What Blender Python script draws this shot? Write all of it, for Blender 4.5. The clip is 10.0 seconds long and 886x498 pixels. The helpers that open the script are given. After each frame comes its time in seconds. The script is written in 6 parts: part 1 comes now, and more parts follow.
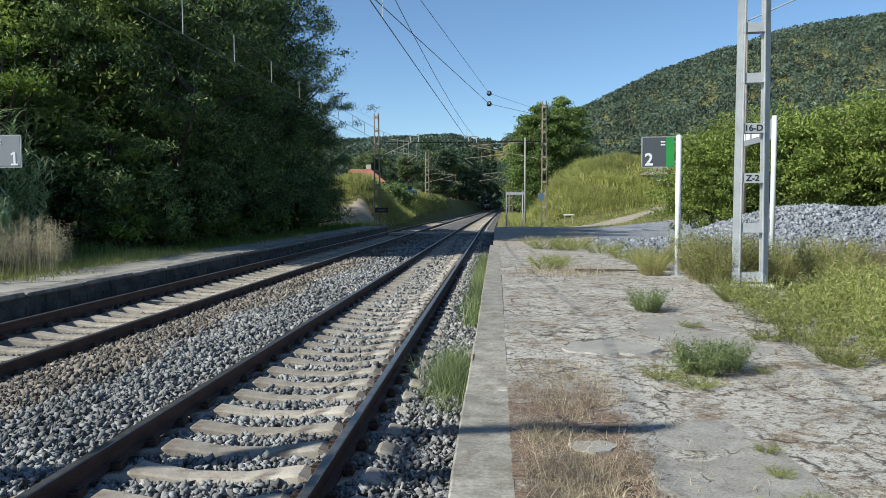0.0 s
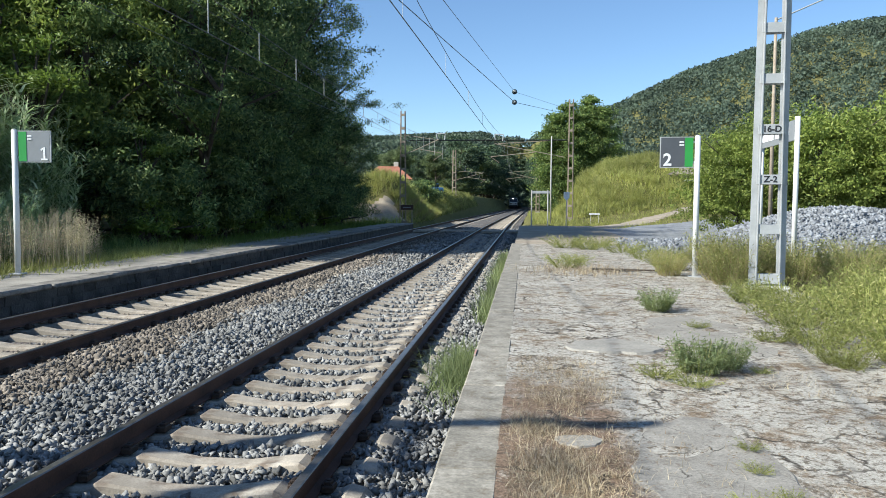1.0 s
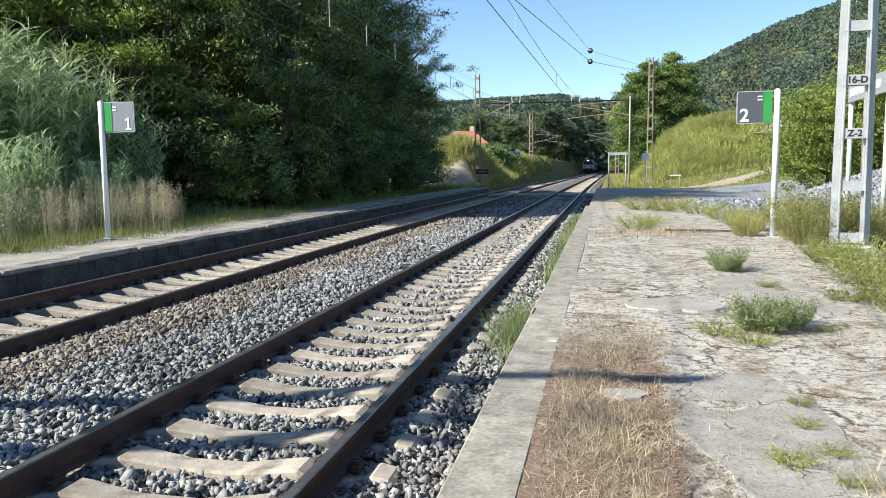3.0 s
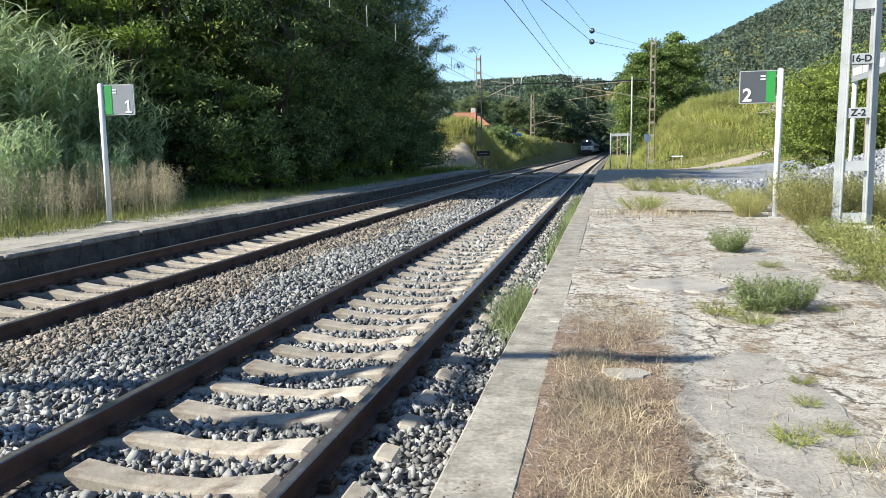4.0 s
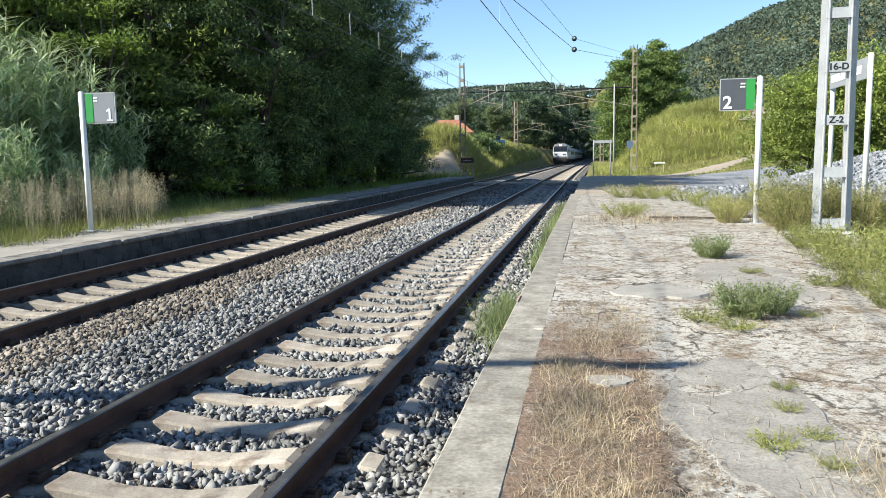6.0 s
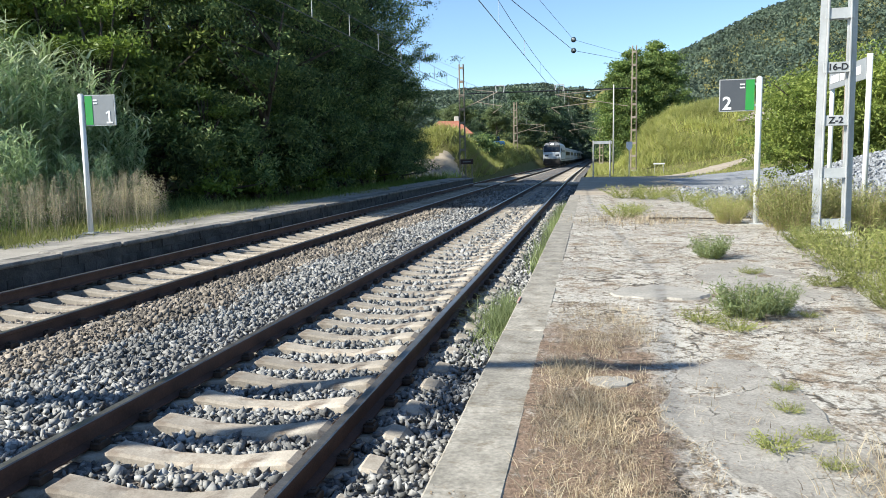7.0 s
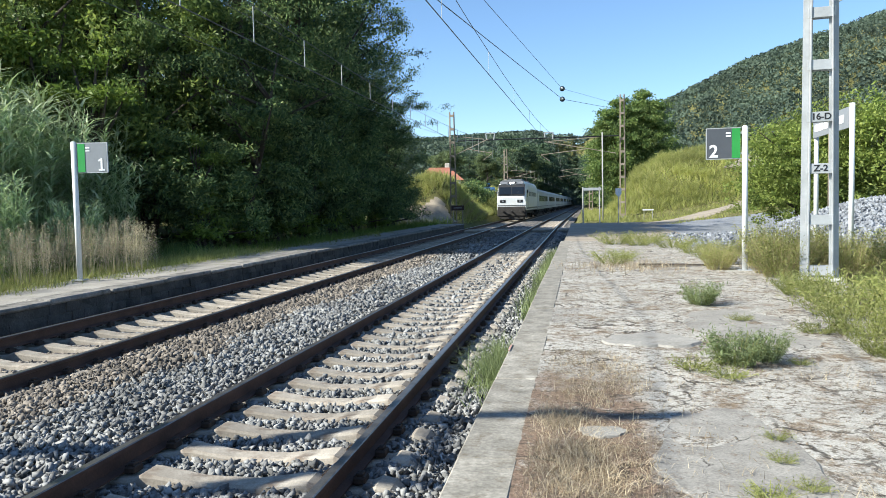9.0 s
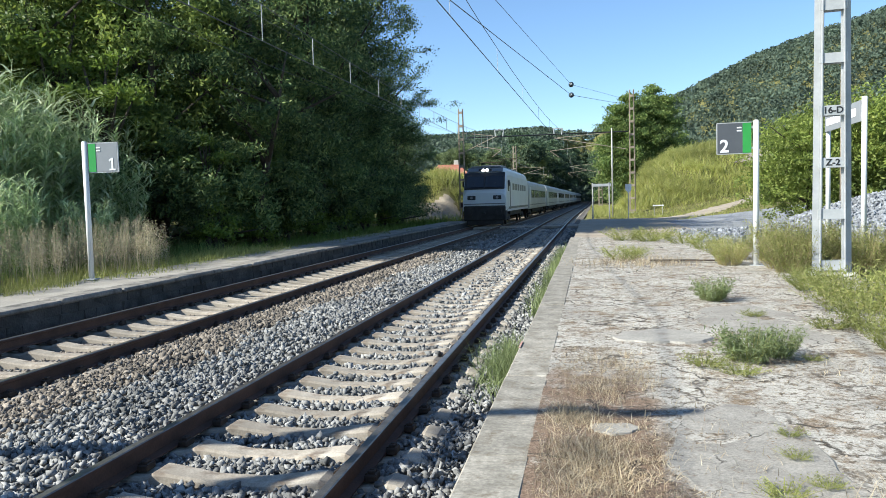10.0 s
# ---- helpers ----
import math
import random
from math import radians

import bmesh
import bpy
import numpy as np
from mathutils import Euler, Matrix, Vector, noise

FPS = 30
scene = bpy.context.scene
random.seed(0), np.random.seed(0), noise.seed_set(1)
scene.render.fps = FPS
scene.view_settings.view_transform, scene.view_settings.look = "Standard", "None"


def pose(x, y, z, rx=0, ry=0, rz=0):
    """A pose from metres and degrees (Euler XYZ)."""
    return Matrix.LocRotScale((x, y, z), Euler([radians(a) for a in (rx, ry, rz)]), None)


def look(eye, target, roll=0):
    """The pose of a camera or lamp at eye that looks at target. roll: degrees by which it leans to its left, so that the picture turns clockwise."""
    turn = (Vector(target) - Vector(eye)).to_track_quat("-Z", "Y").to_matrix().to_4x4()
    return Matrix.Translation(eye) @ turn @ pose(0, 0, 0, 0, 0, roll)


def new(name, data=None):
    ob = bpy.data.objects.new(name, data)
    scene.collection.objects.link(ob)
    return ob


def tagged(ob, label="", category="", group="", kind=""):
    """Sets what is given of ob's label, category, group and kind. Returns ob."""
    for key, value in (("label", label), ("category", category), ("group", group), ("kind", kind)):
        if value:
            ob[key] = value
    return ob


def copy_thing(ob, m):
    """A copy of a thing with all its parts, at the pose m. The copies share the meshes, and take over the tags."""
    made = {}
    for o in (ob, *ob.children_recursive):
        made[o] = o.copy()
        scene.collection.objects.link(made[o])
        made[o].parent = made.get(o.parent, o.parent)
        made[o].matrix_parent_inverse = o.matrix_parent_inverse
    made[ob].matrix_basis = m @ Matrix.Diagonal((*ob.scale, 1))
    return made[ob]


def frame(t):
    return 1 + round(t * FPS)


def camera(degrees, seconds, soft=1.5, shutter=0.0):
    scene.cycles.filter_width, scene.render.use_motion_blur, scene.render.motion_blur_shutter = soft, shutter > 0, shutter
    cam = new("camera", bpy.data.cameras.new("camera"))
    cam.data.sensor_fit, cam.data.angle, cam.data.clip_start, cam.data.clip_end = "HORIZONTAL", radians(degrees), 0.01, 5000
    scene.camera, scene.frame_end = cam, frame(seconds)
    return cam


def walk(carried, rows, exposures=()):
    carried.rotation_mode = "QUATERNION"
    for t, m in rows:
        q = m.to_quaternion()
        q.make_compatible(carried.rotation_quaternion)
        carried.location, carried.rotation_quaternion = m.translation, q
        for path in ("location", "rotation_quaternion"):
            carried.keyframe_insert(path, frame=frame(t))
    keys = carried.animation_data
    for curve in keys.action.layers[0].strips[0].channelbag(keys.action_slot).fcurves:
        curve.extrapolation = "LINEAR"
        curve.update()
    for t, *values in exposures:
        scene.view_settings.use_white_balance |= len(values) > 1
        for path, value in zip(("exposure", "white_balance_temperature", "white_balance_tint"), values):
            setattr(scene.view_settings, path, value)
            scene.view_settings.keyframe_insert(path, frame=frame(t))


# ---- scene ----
cam = camera(61.0, 10.0, soft=0.6)
PATH = [
    (0, (-0.505, 0.296, 1.422), (-0.648, 2.288, 1.308), -0.3),
    (0.5, (-0.349, 0.269, 1.439), (-0.54, 2.256, 1.327), 0.3),
    (1, (-0.28, 0.176, 1.428), (-0.496, 2.16, 1.308), 0.3),
    (1.5, (-0.159, 0.118, 1.411), (-0.396, 2.1, 1.287), 0.1),
    (2, (-0.039, 0.14, 1.394), (-0.333, 2.113, 1.251), 0.1),
    (2.5, (-0.055, 0.135, 1.378), (-0.466, 2.085, 1.204), -0.3),
    (4, (-0.068, 0.132, 1.36), (-0.492, 2.07, 1.102), -0.9),
    (4.5, (-0.062, 0.13, 1.356), (-0.463, 2.072, 1.1), -0.9),
    (5, (-0.065, 0.13, 1.361), (-0.453, 2.076, 1.11), -0.9),
    (5.5, (-0.059, 0.126, 1.367), (-0.443, 2.073, 1.124), -1.0),
    (7, (-0.065, 0.127, 1.373), (-0.448, 2.075, 1.136), -1.2),
    (7.5, (-0.062, 0.127, 1.378), (-0.427, 2.083, 1.177), -1.1),
    (8, (-0.062, 0.127, 1.391), (-0.42, 2.089, 1.235), -1.0),
    (8.5, (-0.063, 0.126, 1.398), (-0.417, 2.091, 1.279), -1.0),
    (9, (-0.064, 0.118, 1.395), (-0.423, 2.082, 1.278), -1.2),
    (9.5, (-0.063, 0.12, 1.392), (-0.425, 2.083, 1.272), -1.5),
    (10, (-0.069, 0.128, 1.395), (-0.453, 2.087, 1.271), -1.6),
]
walk(cam, [(t, look(eye, target, roll)) for t, eye, target, roll in PATH],
     exposures=[(0, 0.49, 6170, 5), (0.5, 0.65, 6190, 5), (1.0, 0.79, 6220, 6), (1.6, 0.88, 6300, 6), (2.4, 1.03, 6420, 7), (4.5, 1.11, 6520, 7), (7.0, 1.09, 6420, 7), (8.5, 1.05, 6260, 6), (10, 1.03, 6260, 6)])

# ---- sky, sun, exposure ----
SUN_EL, SUN_AZ = 36.0, 27.0        # sun from the left and behind
sun_dir = Vector((-math.cos(radians(SUN_EL)) * math.cos(radians(SUN_AZ)),
                  -math.cos(radians(SUN_EL)) * math.sin(radians(SUN_AZ)),
                  math.sin(radians(SUN_EL))))
world = bpy.data.worlds.new("sky")
scene.world = world
world.use_nodes = True
wn = world.node_tree
sky = wn.nodes.new("ShaderNodeTexSky")
sky.sky_type = 'NISHITA'
sky.sun_disc = False
sky.sun_elevation = radians(SUN_EL)
sky.sun_rotation = math.atan2(sun_dir.x, sun_dir.y)
sky.air_density, sky.dust_density, sky.ozone_density = 0.9, 0.1, 4.2
wn.nodes["Background"].inputs["Strength"].default_value = 0.1
wn.links.new(sky.outputs[0], wn.nodes["Background"].inputs["Color"])
sun = new("sun", bpy.data.lights.new("sun", 'SUN'))
sun.data.energy, sun.data.angle, sun.data.color = 5.0, radians(0.55), (1.0, 0.95, 0.86)
sun.matrix_world = look(sun_dir * 100, (0, 0, 0))

RNG = np.random.default_rng(7)
R = random.Random(11)


# ---- materials ----
def base_mat(name):
    m = bpy.data.materials.new(name)
    m.use_nodes = True
    nt = m.node_tree
    return m, nt, nt.nodes["Principled BSDF"]


def ramp(nt, fac, stops):
    r = nt.nodes.new("ShaderNodeValToRGB")
    e = r.color_ramp.elements
    while len(e) < len(stops):
        e.new(0.5)
    for el, (p, c) in zip(e, stops):
        el.position, el.color = p, (*c, 1)
    nt.links.new(fac, r.inputs[0])
    return r.outputs[0]


def mix(nt, fac, a, b, mode='MIX'):
    n = nt.nodes.new("ShaderNodeMix")
    n.data_type, n.blend_type = 'RGBA', mode
    for i, v in ((0, fac), (6, a), (7, b)):
        if isinstance(v, (int, float)):
            n.inputs[i].default_value = v
        elif isinstance(v, tuple):
            n.inputs[i].default_value = (*v, 1)
        else:
            nt.links.new(v, n.inputs[i])
    return n.outputs[2]


def noise_tex(nt, vec, scale, detail=6, rough=0.6, kind="ShaderNodeTexNoise"):
    n = nt.nodes.new(kind)
    n.inputs["Scale"].default_value = scale
    if kind == "ShaderNodeTexNoise":
        n.inputs["Detail"].default_value = detail
        n.inputs["Roughness"].default_value = rough
    nt.links.new(vec, n.inputs["Vector"])
    return n.outputs[0]


def place(nt, world_space=False):
    if world_space:
        return nt.nodes.new("ShaderNodeNewGeometry").outputs["Position"]
    return nt.nodes.new("ShaderNodeTexCoord").outputs["Object"]


def bump(nt, bsdf, height, strength, dist=0.01):
    b = nt.nodes.new("ShaderNodeBump")
    b.inputs["Strength"].default_value, b.inputs["Distance"].default_value = strength, dist
    nt.links.new(height, b.inputs["Height"])
    nt.links.new(b.outputs[0], bsdf.inputs["Normal"])


def surf(name, dark, light, coarse=2.0, fine=40.0, rough=0.8, metal=0.0, bump_s=0.3, dist=0.004,
         stain=None, stain_scale=1.2, vary=0.0, island=False, world_space=False, stain_lo=0.5, spec=0.5, grain=0.28):
    """A surface of two tones, with fine grain, optional stains and a tone of its own for each piece."""
    m, nt, b = base_mat(name)
    p = place(nt, world_space)
    n1, n2 = noise_tex(nt, p, coarse), noise_tex(nt, p, fine, 4)
    c = ramp(nt, n1, [(0.3, dark), (0.7, light)])
    g = ramp(nt, n2, [(0.25, (1 - grain,) * 3), (0.75, (1 + grain * 0.65,) * 3)])
    c = mix(nt, 1.0, c, g, 'MULTIPLY')
    if stain:
        f = ramp(nt, noise_tex(nt, p, stain_scale, 8, 0.7), [(stain_lo, (0, 0, 0)), (stain_lo + 0.14, (1, 1, 1))])
        c = mix(nt, f, c, stain)
    if vary:
        src = nt.nodes.new("ShaderNodeNewGeometry").outputs["Random Per Island"] if island else \
            nt.nodes.new("ShaderNodeObjectInfo").outputs["Random"]
        v = ramp(nt, src, [(0, (1 - vary,) * 3), (1, (1 + vary,) * 3)])
        c = mix(nt, 1.0, c, v, 'MULTIPLY')
    nt.links.new(c, b.inputs["Base Color"])
    b.inputs["Roughness"].default_value, b.inputs["Metallic"].default_value = rough, metal
    b.inputs["Specular IOR Level"].default_value = spec
    bump(nt, b, n2, bump_s, dist)
    return m


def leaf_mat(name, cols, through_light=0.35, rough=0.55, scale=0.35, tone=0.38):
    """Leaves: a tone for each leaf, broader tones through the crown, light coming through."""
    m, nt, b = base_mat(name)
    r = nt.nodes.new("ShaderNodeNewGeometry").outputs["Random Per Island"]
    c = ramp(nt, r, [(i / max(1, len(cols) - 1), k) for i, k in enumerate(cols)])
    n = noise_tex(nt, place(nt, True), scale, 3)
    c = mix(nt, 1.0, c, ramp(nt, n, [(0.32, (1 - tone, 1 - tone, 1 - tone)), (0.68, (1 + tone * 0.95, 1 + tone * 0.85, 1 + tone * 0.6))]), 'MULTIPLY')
    nt.links.new(c, b.inputs["Base Color"])
    b.inputs["Roughness"].default_value = rough
    b.inputs["Specular IOR Level"].default_value = 0.3
    t = nt.nodes.new("ShaderNodeBsdfTranslucent")
    nt.links.new(c, t.inputs[0])
    s = nt.nodes.new("ShaderNodeMixShader")
    s.inputs[0].default_value = through_light
    nt.links.new(b.outputs[0], s.inputs[1])
    nt.links.new(t.outputs[0], s.inputs[2])
    nt.links.new(s.outputs[0], nt.nodes["Material Output"].inputs["Surface"])
    return m


M = {}
M["rail_side"] = surf("rusty rail steel", (0.055, 0.028, 0.019), (0.115, 0.06, 0.04), 3, 60, 0.75, 0.2, 0.4)
M["rail_top"] = surf("worn rail head", (0.16, 0.14, 0.125), (0.3, 0.28, 0.26), 8, 90, 0.35, 0.8, 0.1)
M["sleeper"] = surf("weathered concrete sleeper", (0.24, 0.205, 0.16), (0.43, 0.38, 0.31), 3, 70, 0.9, 0, 0.5, 0.004,
                    (0.17, 0.13, 0.095), 4, 0.2, stain_lo=0.51)
M["steel_dark"] = surf("dark rusty steel", (0.03, 0.022, 0.018), (0.07, 0.045, 0.03), 6, 60, 0.7, 0.4)
M["galv"] = surf("galvanised steel", (0.36, 0.37, 0.37), (0.5, 0.51, 0.51), 2.5, 30, 0.55, 0.25, 0.15, 0.002,
                 (0.36, 0.34, 0.3), 4, stain_lo=0.66, grain=0.05)
M["white_post"] = surf("white painted steel", (0.62, 0.62, 0.6), (0.76, 0.76, 0.74), 2, 30, 0.45, 0, 0.1, 0.001,
                       (0.42, 0.34, 0.26), 9, stain_lo=0.66, grain=0.05)
M["sign_grey"] = surf("grey sign enamel", (0.075, 0.08, 0.09), (0.09, 0.095, 0.105), 1.5, 20, 0.32, 0, 0.02, grain=0.04)
# lighter copy of the grey enamel: sunlight is put into its colour
M["sign_pale"] = surf("pale grey sign enamel, sunlight in the tone", (0.22, 0.23, 0.24), (0.25, 0.26, 0.27), 1.5, 20, 0.4, 0, 0.02, grain=0.04)
M["sign_green"] = surf("green sign enamel", (0.03, 0.26, 0.05), (0.04, 0.3, 0.06), 1.5, 20, 0.35, 0, 0.02, grain=0.04)
M["sign_white"] = surf("white lettering", (0.74, 0.74, 0.74), (0.8, 0.8, 0.8), 2, 30, 0.5, 0, 0.02)
M["black"] = surf("black paint", (0.012, 0.012, 0.013), (0.025, 0.025, 0.027), 3, 30, 0.5)
M["wire"] = surf("dull copper wire", (0.09, 0.09, 0.092), (0.16, 0.155, 0.15), 3, 30, 0.5, 0.5)
M["dropper"] = surf("pale wire dropper", (0.35, 0.35, 0.33), (0.5, 0.5, 0.48), 3, 30, 0.5, 0.3)
M["mast_rust"] = surf("rusty painted steel mast", (0.24, 0.19, 0.14), (0.42, 0.36, 0.28), 2, 20, 0.8, 0.1)
M["pole_grey"] = surf("grey concrete pole", (0.38, 0.37, 0.34), (0.5, 0.49, 0.46), 2, 20, 0.85)
M["insul"] = surf("dark glazed insulator", (0.03, 0.05, 0.06), (0.06, 0.08, 0.09), 2, 20, 0.2)
M["bark"] = surf("dark bark", (0.035, 0.027, 0.02), (0.09, 0.07, 0.052), 3, 25, 0.95, 0, 0.9, 0.02)
M["ballast"] = surf("crushed granite ballast", (0.13, 0.13, 0.125), (0.29, 0.286, 0.272), 1.2, 60, 0.9, 0, 0.5, 0.004,
                    (0.19, 0.165, 0.135), 0.8, 0.55, True, True, stain_lo=0.57)
M["heap"] = surf("pale crushed stone", (0.17, 0.18, 0.195), (0.28, 0.295, 0.315), 1.2, 60, 0.85, 0, 0.5, 0.004,
                 None, 1, 0.4, True, True)
M["heap_bed"] = surf("spread crushed stone", (0.19, 0.198, 0.21), (0.31, 0.322, 0.34), 1.2, 13, 0.95, 0, 1.0, 0.06, None, 1, world_space=True, grain=0.55)
M["coping"] = surf("worn concrete coping", (0.17, 0.155, 0.125), (0.36, 0.33, 0.275), 5.0, 38, 0.9, 0, 0.5, 0.004,
                   (0.15, 0.125, 0.09), 8.0, 0.1, world_space=True, stain_lo=0.52, grain=0.4)
M["old_wall"] = surf("sooty old stone wall", (0.035, 0.033, 0.03), (0.1, 0.093, 0.082), 2.5, 30, 0.95, 0, 0.9, 0.03,
                     (0.2, 0.19, 0.175), 7, 0.3, world_space=True, stain_lo=0.62)
M["left_edge"] = surf("sooty worn platform edge", (0.12, 0.11, 0.095), (0.3, 0.275, 0.24), 3.0, 40, 0.95, 0, 0.6, 0.01,
                      (0.07, 0.065, 0.055), 2.2, 0.15, world_space=True, stain_lo=0.5)
M["left_top"] = surf("old concrete platform", (0.22, 0.2, 0.17), (0.38, 0.35, 0.3), 1.2, 40, 0.95, 0, 0.5, 0.01,
                     (0.16, 0.16, 0.09), 0.9, world_space=True, stain_lo=0.55)
# palest stop paints sunlit leaves in; strong tone noise adds light and dark clumps
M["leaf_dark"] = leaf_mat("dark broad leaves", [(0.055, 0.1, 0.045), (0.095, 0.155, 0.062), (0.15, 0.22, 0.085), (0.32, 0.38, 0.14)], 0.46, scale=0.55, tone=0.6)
M["leaf_mid"] = leaf_mat("green leaves", [(0.085, 0.135, 0.045), (0.13, 0.2, 0.06), (0.19, 0.26, 0.08), (0.28, 0.35, 0.11)], 0.45)
M["leaf_cut"] = leaf_mat("dull green leaves", [(0.09, 0.13, 0.06), (0.14, 0.185, 0.085), (0.2, 0.25, 0.11)], 0.35, scale=0.25, tone=0.5)
M["leaf_deep"] = leaf_mat("deep green leaves", [(0.045, 0.08, 0.05), (0.07, 0.115, 0.065), (0.115, 0.16, 0.09)], 0.3, scale=0.25, tone=0.5)
M["leaf_vine"] = leaf_mat("broad yellow-green vine leaves", [(0.1, 0.15, 0.035), (0.17, 0.23, 0.05), (0.24, 0.3, 0.07), (0.3, 0.35, 0.1)], 0.4)
# sunlight is put into this tone, for foliage meant to look sunlit
M["leaf_bright"] = leaf_mat("yellow-green leaves, sunlight in the tone", [(0.09, 0.14, 0.03), (0.14, 0.21, 0.04), (0.2, 0.27, 0.05)], 0.4)
# grey-blue tint puts distance haze into the leaf colour
M["leaf_far"] = leaf_mat("far woodland with haze in its tint", [(0.06, 0.09, 0.07), (0.08, 0.115, 0.086), (0.11, 0.145, 0.105)], 0.2, 0.8, 0.03, 0.45)
M["cane_leaf"] = leaf_mat("cane leaves", [(0.22, 0.32, 0.15), (0.34, 0.45, 0.22), (0.45, 0.55, 0.32), (0.58, 0.64, 0.44)], 0.35, 0.42)
M["dry_weed"] = leaf_mat("dry seed heads", [(0.27, 0.22, 0.11), (0.4, 0.34, 0.2), (0.31, 0.3, 0.12)], 0.42)
M["weed"] = leaf_mat("weed leaves", [(0.16, 0.18, 0.05), (0.23, 0.26, 0.075), (0.31, 0.34, 0.11), (0.38, 0.36, 0.16)], 0.42)
M["weed_cool"] = leaf_mat("grey-green weed leaves", [(0.17, 0.22, 0.09), (0.24, 0.3, 0.13), (0.32, 0.37, 0.19)], 0.42)
M["tall_grass"] = leaf_mat("tall yellow-green grass", [(0.23, 0.26, 0.065), (0.34, 0.36, 0.1), (0.45, 0.44, 0.18), (0.29, 0.34, 0.09)], 0.45, scale=0.18)
M["straw"] = leaf_mat("dead straw", [(0.26, 0.2, 0.13), (0.43, 0.36, 0.25), (0.6, 0.53, 0.4), (0.2, 0.13, 0.08)], 0.3, scale=2)
M["train_white"] = surf("white train paint", (0.6, 0.61, 0.6), (0.7, 0.71, 0.7), 0.6, 20, 0.4, 0, 0.03, 0.001, (0.4, 0.38, 0.34), 0.7, stain_lo=0.66, grain=0.05)
M["train_cap"] = surf("mid-grey train paint", (0.15, 0.155, 0.165), (0.2, 0.205, 0.215), 0.6, 20, 0.45, 0, 0.03)
M["train_grey"] = surf("grey train paint", (0.11, 0.115, 0.12), (0.16, 0.165, 0.17), 0.6, 20, 0.5, 0, 0.03)
M["coach_side"] = surf("pale grey coach paint", (0.42, 0.43, 0.42), (0.52, 0.53, 0.52), 0.6, 20, 0.5, 0, 0.03)
M["under"] = surf("dusty underframe", (0.02, 0.018, 0.016), (0.05, 0.045, 0.04), 2, 20, 0.85)
M["roof_grey"] = surf("weathered grey-brown tiles", (0.2, 0.16, 0.13), (0.33, 0.28, 0.24), 1.5, 15, 0.85)
M["roof_tile"] = surf("terracotta tiles", (0.28, 0.1, 0.06), (0.4, 0.16, 0.1), 1.5, 15, 0.85)
M["render_wall"] = surf("cream render", (0.55, 0.5, 0.42), (0.7, 0.65, 0.56), 0.8, 15, 0.9)
M["car_blue"] = surf("blue car paint", (0.1, 0.3, 0.55), (0.12, 0.34, 0.6), 1, 20, 0.25, 0.0, 0.02)
M["board_brown"] = surf("dark brown board", (0.05, 0.025, 0.018), (0.08, 0.04, 0.03), 2, 20, 0.7)


def glass_mat():
    m, nt, b = base_mat("dark window glass")
    b.inputs["Base Color"].default_value = (0.012, 0.016, 0.022, 1)
    b.inputs["Roughness"].default_value = 0.06
    return m


M["glass"] = glass_mat()


def glow_mat():
    m, nt, b = base_mat("lit headlamp")
    b.inputs["Emission Color"].default_value = (1, 0.93, 0.8, 1)
    b.inputs["Emission Strength"].default_value = 9
    return m


M["lamp_on"] = glow_mat()


